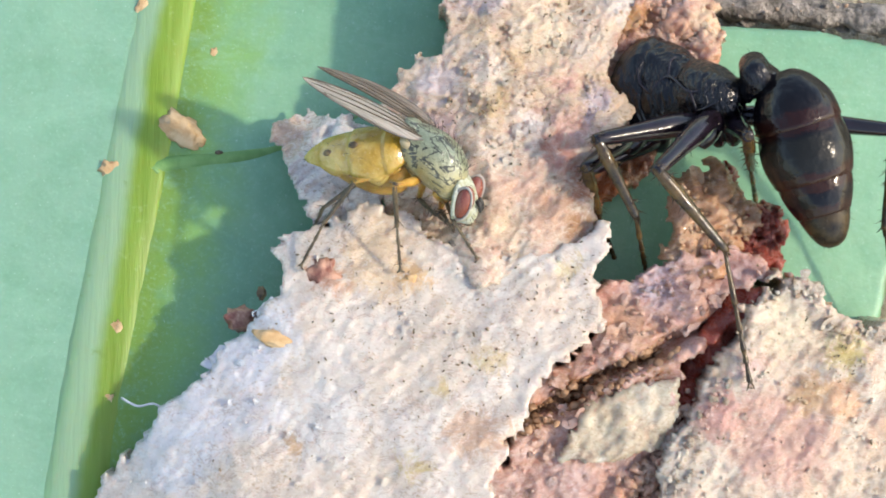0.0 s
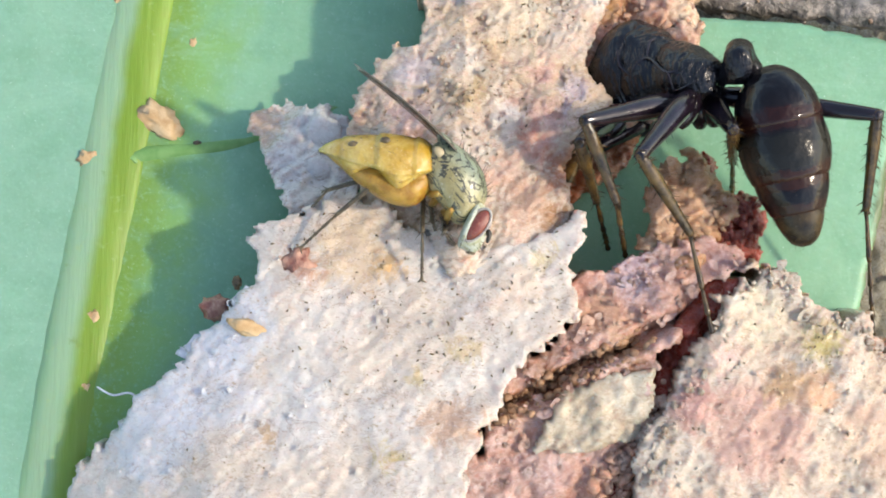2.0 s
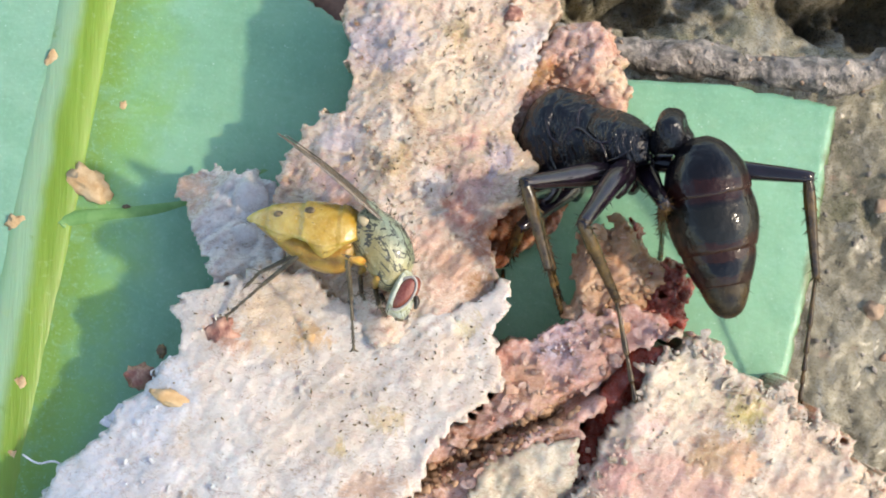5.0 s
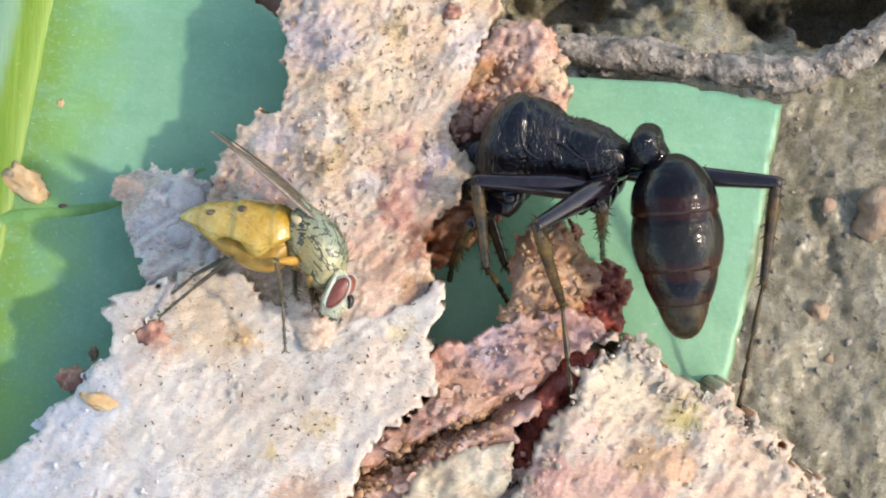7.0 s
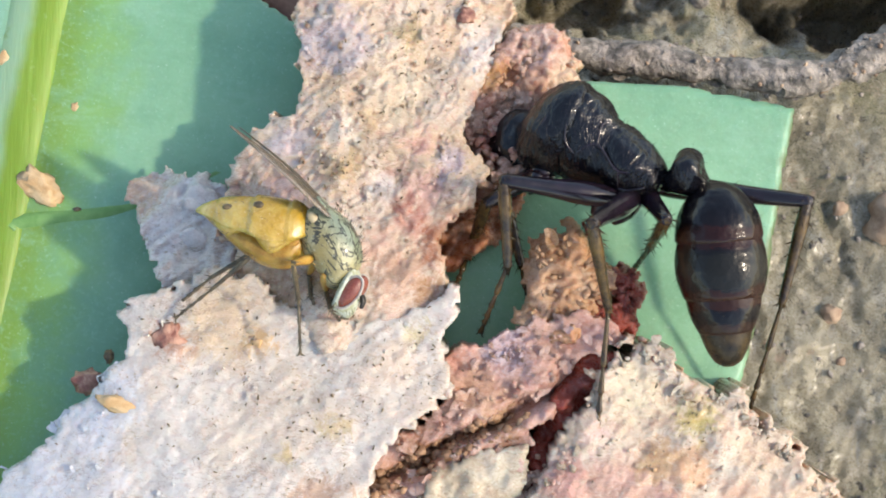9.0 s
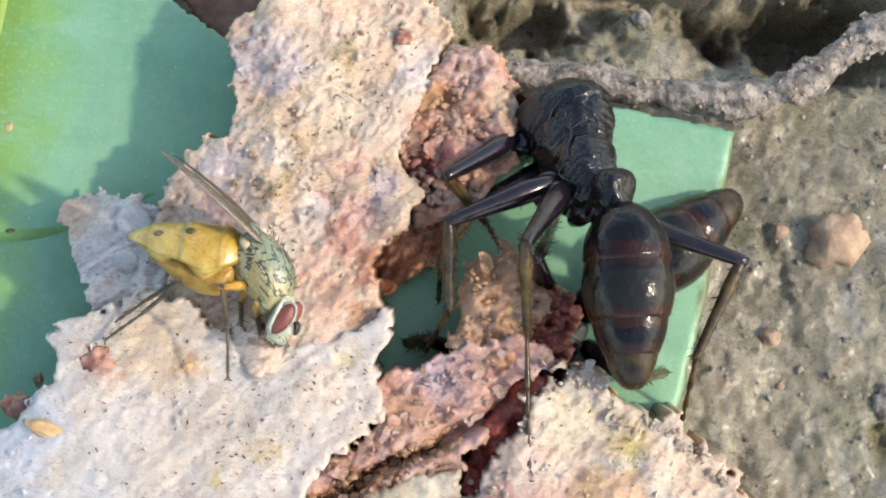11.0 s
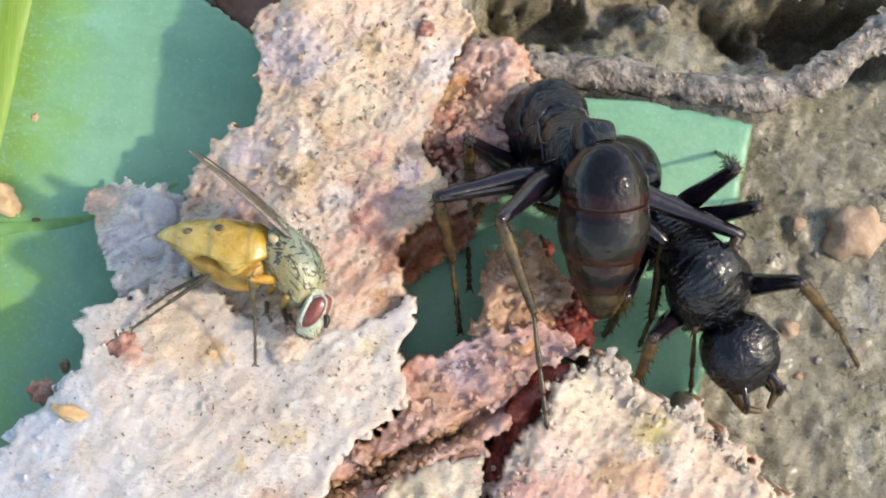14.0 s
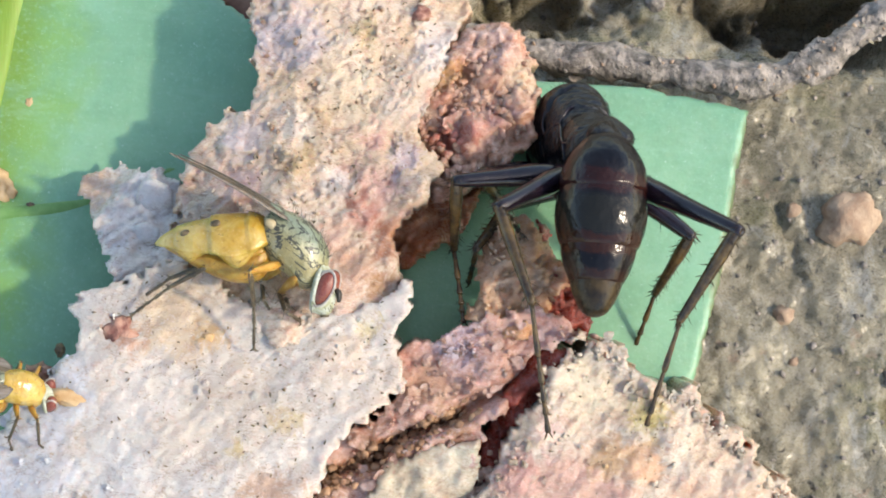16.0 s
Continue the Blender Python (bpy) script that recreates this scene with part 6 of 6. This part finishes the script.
def motions():
    ant, made = ANT_1
    key_ant(ant, made, first_ant_body, {leg: stance(value) for leg, value in ANT_STANCE.items()}, ANT_HIPS, steps(0, 16, 0.25), ANT_SPANS)
    ant, made = ANT_2
    body = walker_body(WALKER)
    key_ant(ant, made, body, {leg: stride(leg, body) for leg in LEGS}, ANT_HIPS, [0.0, 4.5] + steps(9.0, 16, 0.1), ANT_SPANS)
    fly, made = FLY_1
    key_ant(fly, made, fly_body(FLY_CHEST, FLY_AHEAD, FLY_UP), {leg: stance(value) for leg, value in FLY_STANCE.items()}, FLY_HIPS, [0, 0.1, 0.2, 0.3, 0.4, 0.5, 0.75, 1, 1.25, 1.5, 2, 2.5, 3, 3.5, 4] + steps(5, 13, 1) + [13.5, 14, 14.5, 15, 15.25, 15.5, 15.7, 15.8, 15.9, 16.0], {leg: (1.0, 1.1, 1.1) for leg in LEGS})
    fly, made = FLY_2
    key_ant(fly, made, fly_body(GUEST_CHEST, GUEST_AHEAD, lambda t: (-0.1, 0.6, 0.8)), {leg: under(leg) for leg in LEGS}, {leg: [GUEST * c for c in hip] for leg, hip in FLY_HIPS.items()}, [0, 7] + steps(13.5, 16, 0.1), {leg: (1.0 * GUEST, 1.1 * GUEST, 1.1 * GUEST) for leg in LEGS})


def under(leg):
    x = {"f": 0.9, "m": 0.0, "h": -1.0}[leg[1]]
    side = 1 if leg[0] == "l" else -1

    def joints(t, root):
        out = []
        for p in ((0.7 * x, side * 1.0, -0.1), (1.1 * x, side * 1.2, -1.1), (1.6 * x, side * 1.5, -1.5)):
            out += list((root @ Vector([c * GUEST * MM for c in p])) / MM)
        return out
    return joints


GUEST = 0.66
ANT_1 = build_ant("black_ant", "black ant with banded gaster feeding on the meat")
ANT_2 = build_ant("black_ant", "second black ant walking over the leaf and bark")
FLY_1 = build_fly("yellow_fly", "small amber-bellied fly with red eyes on the meat")
FLY_2 = build_fly("yellow_fly", "smaller pale yellow fly with red eyes at the meat's edge", GUEST, AMBER)
motions()
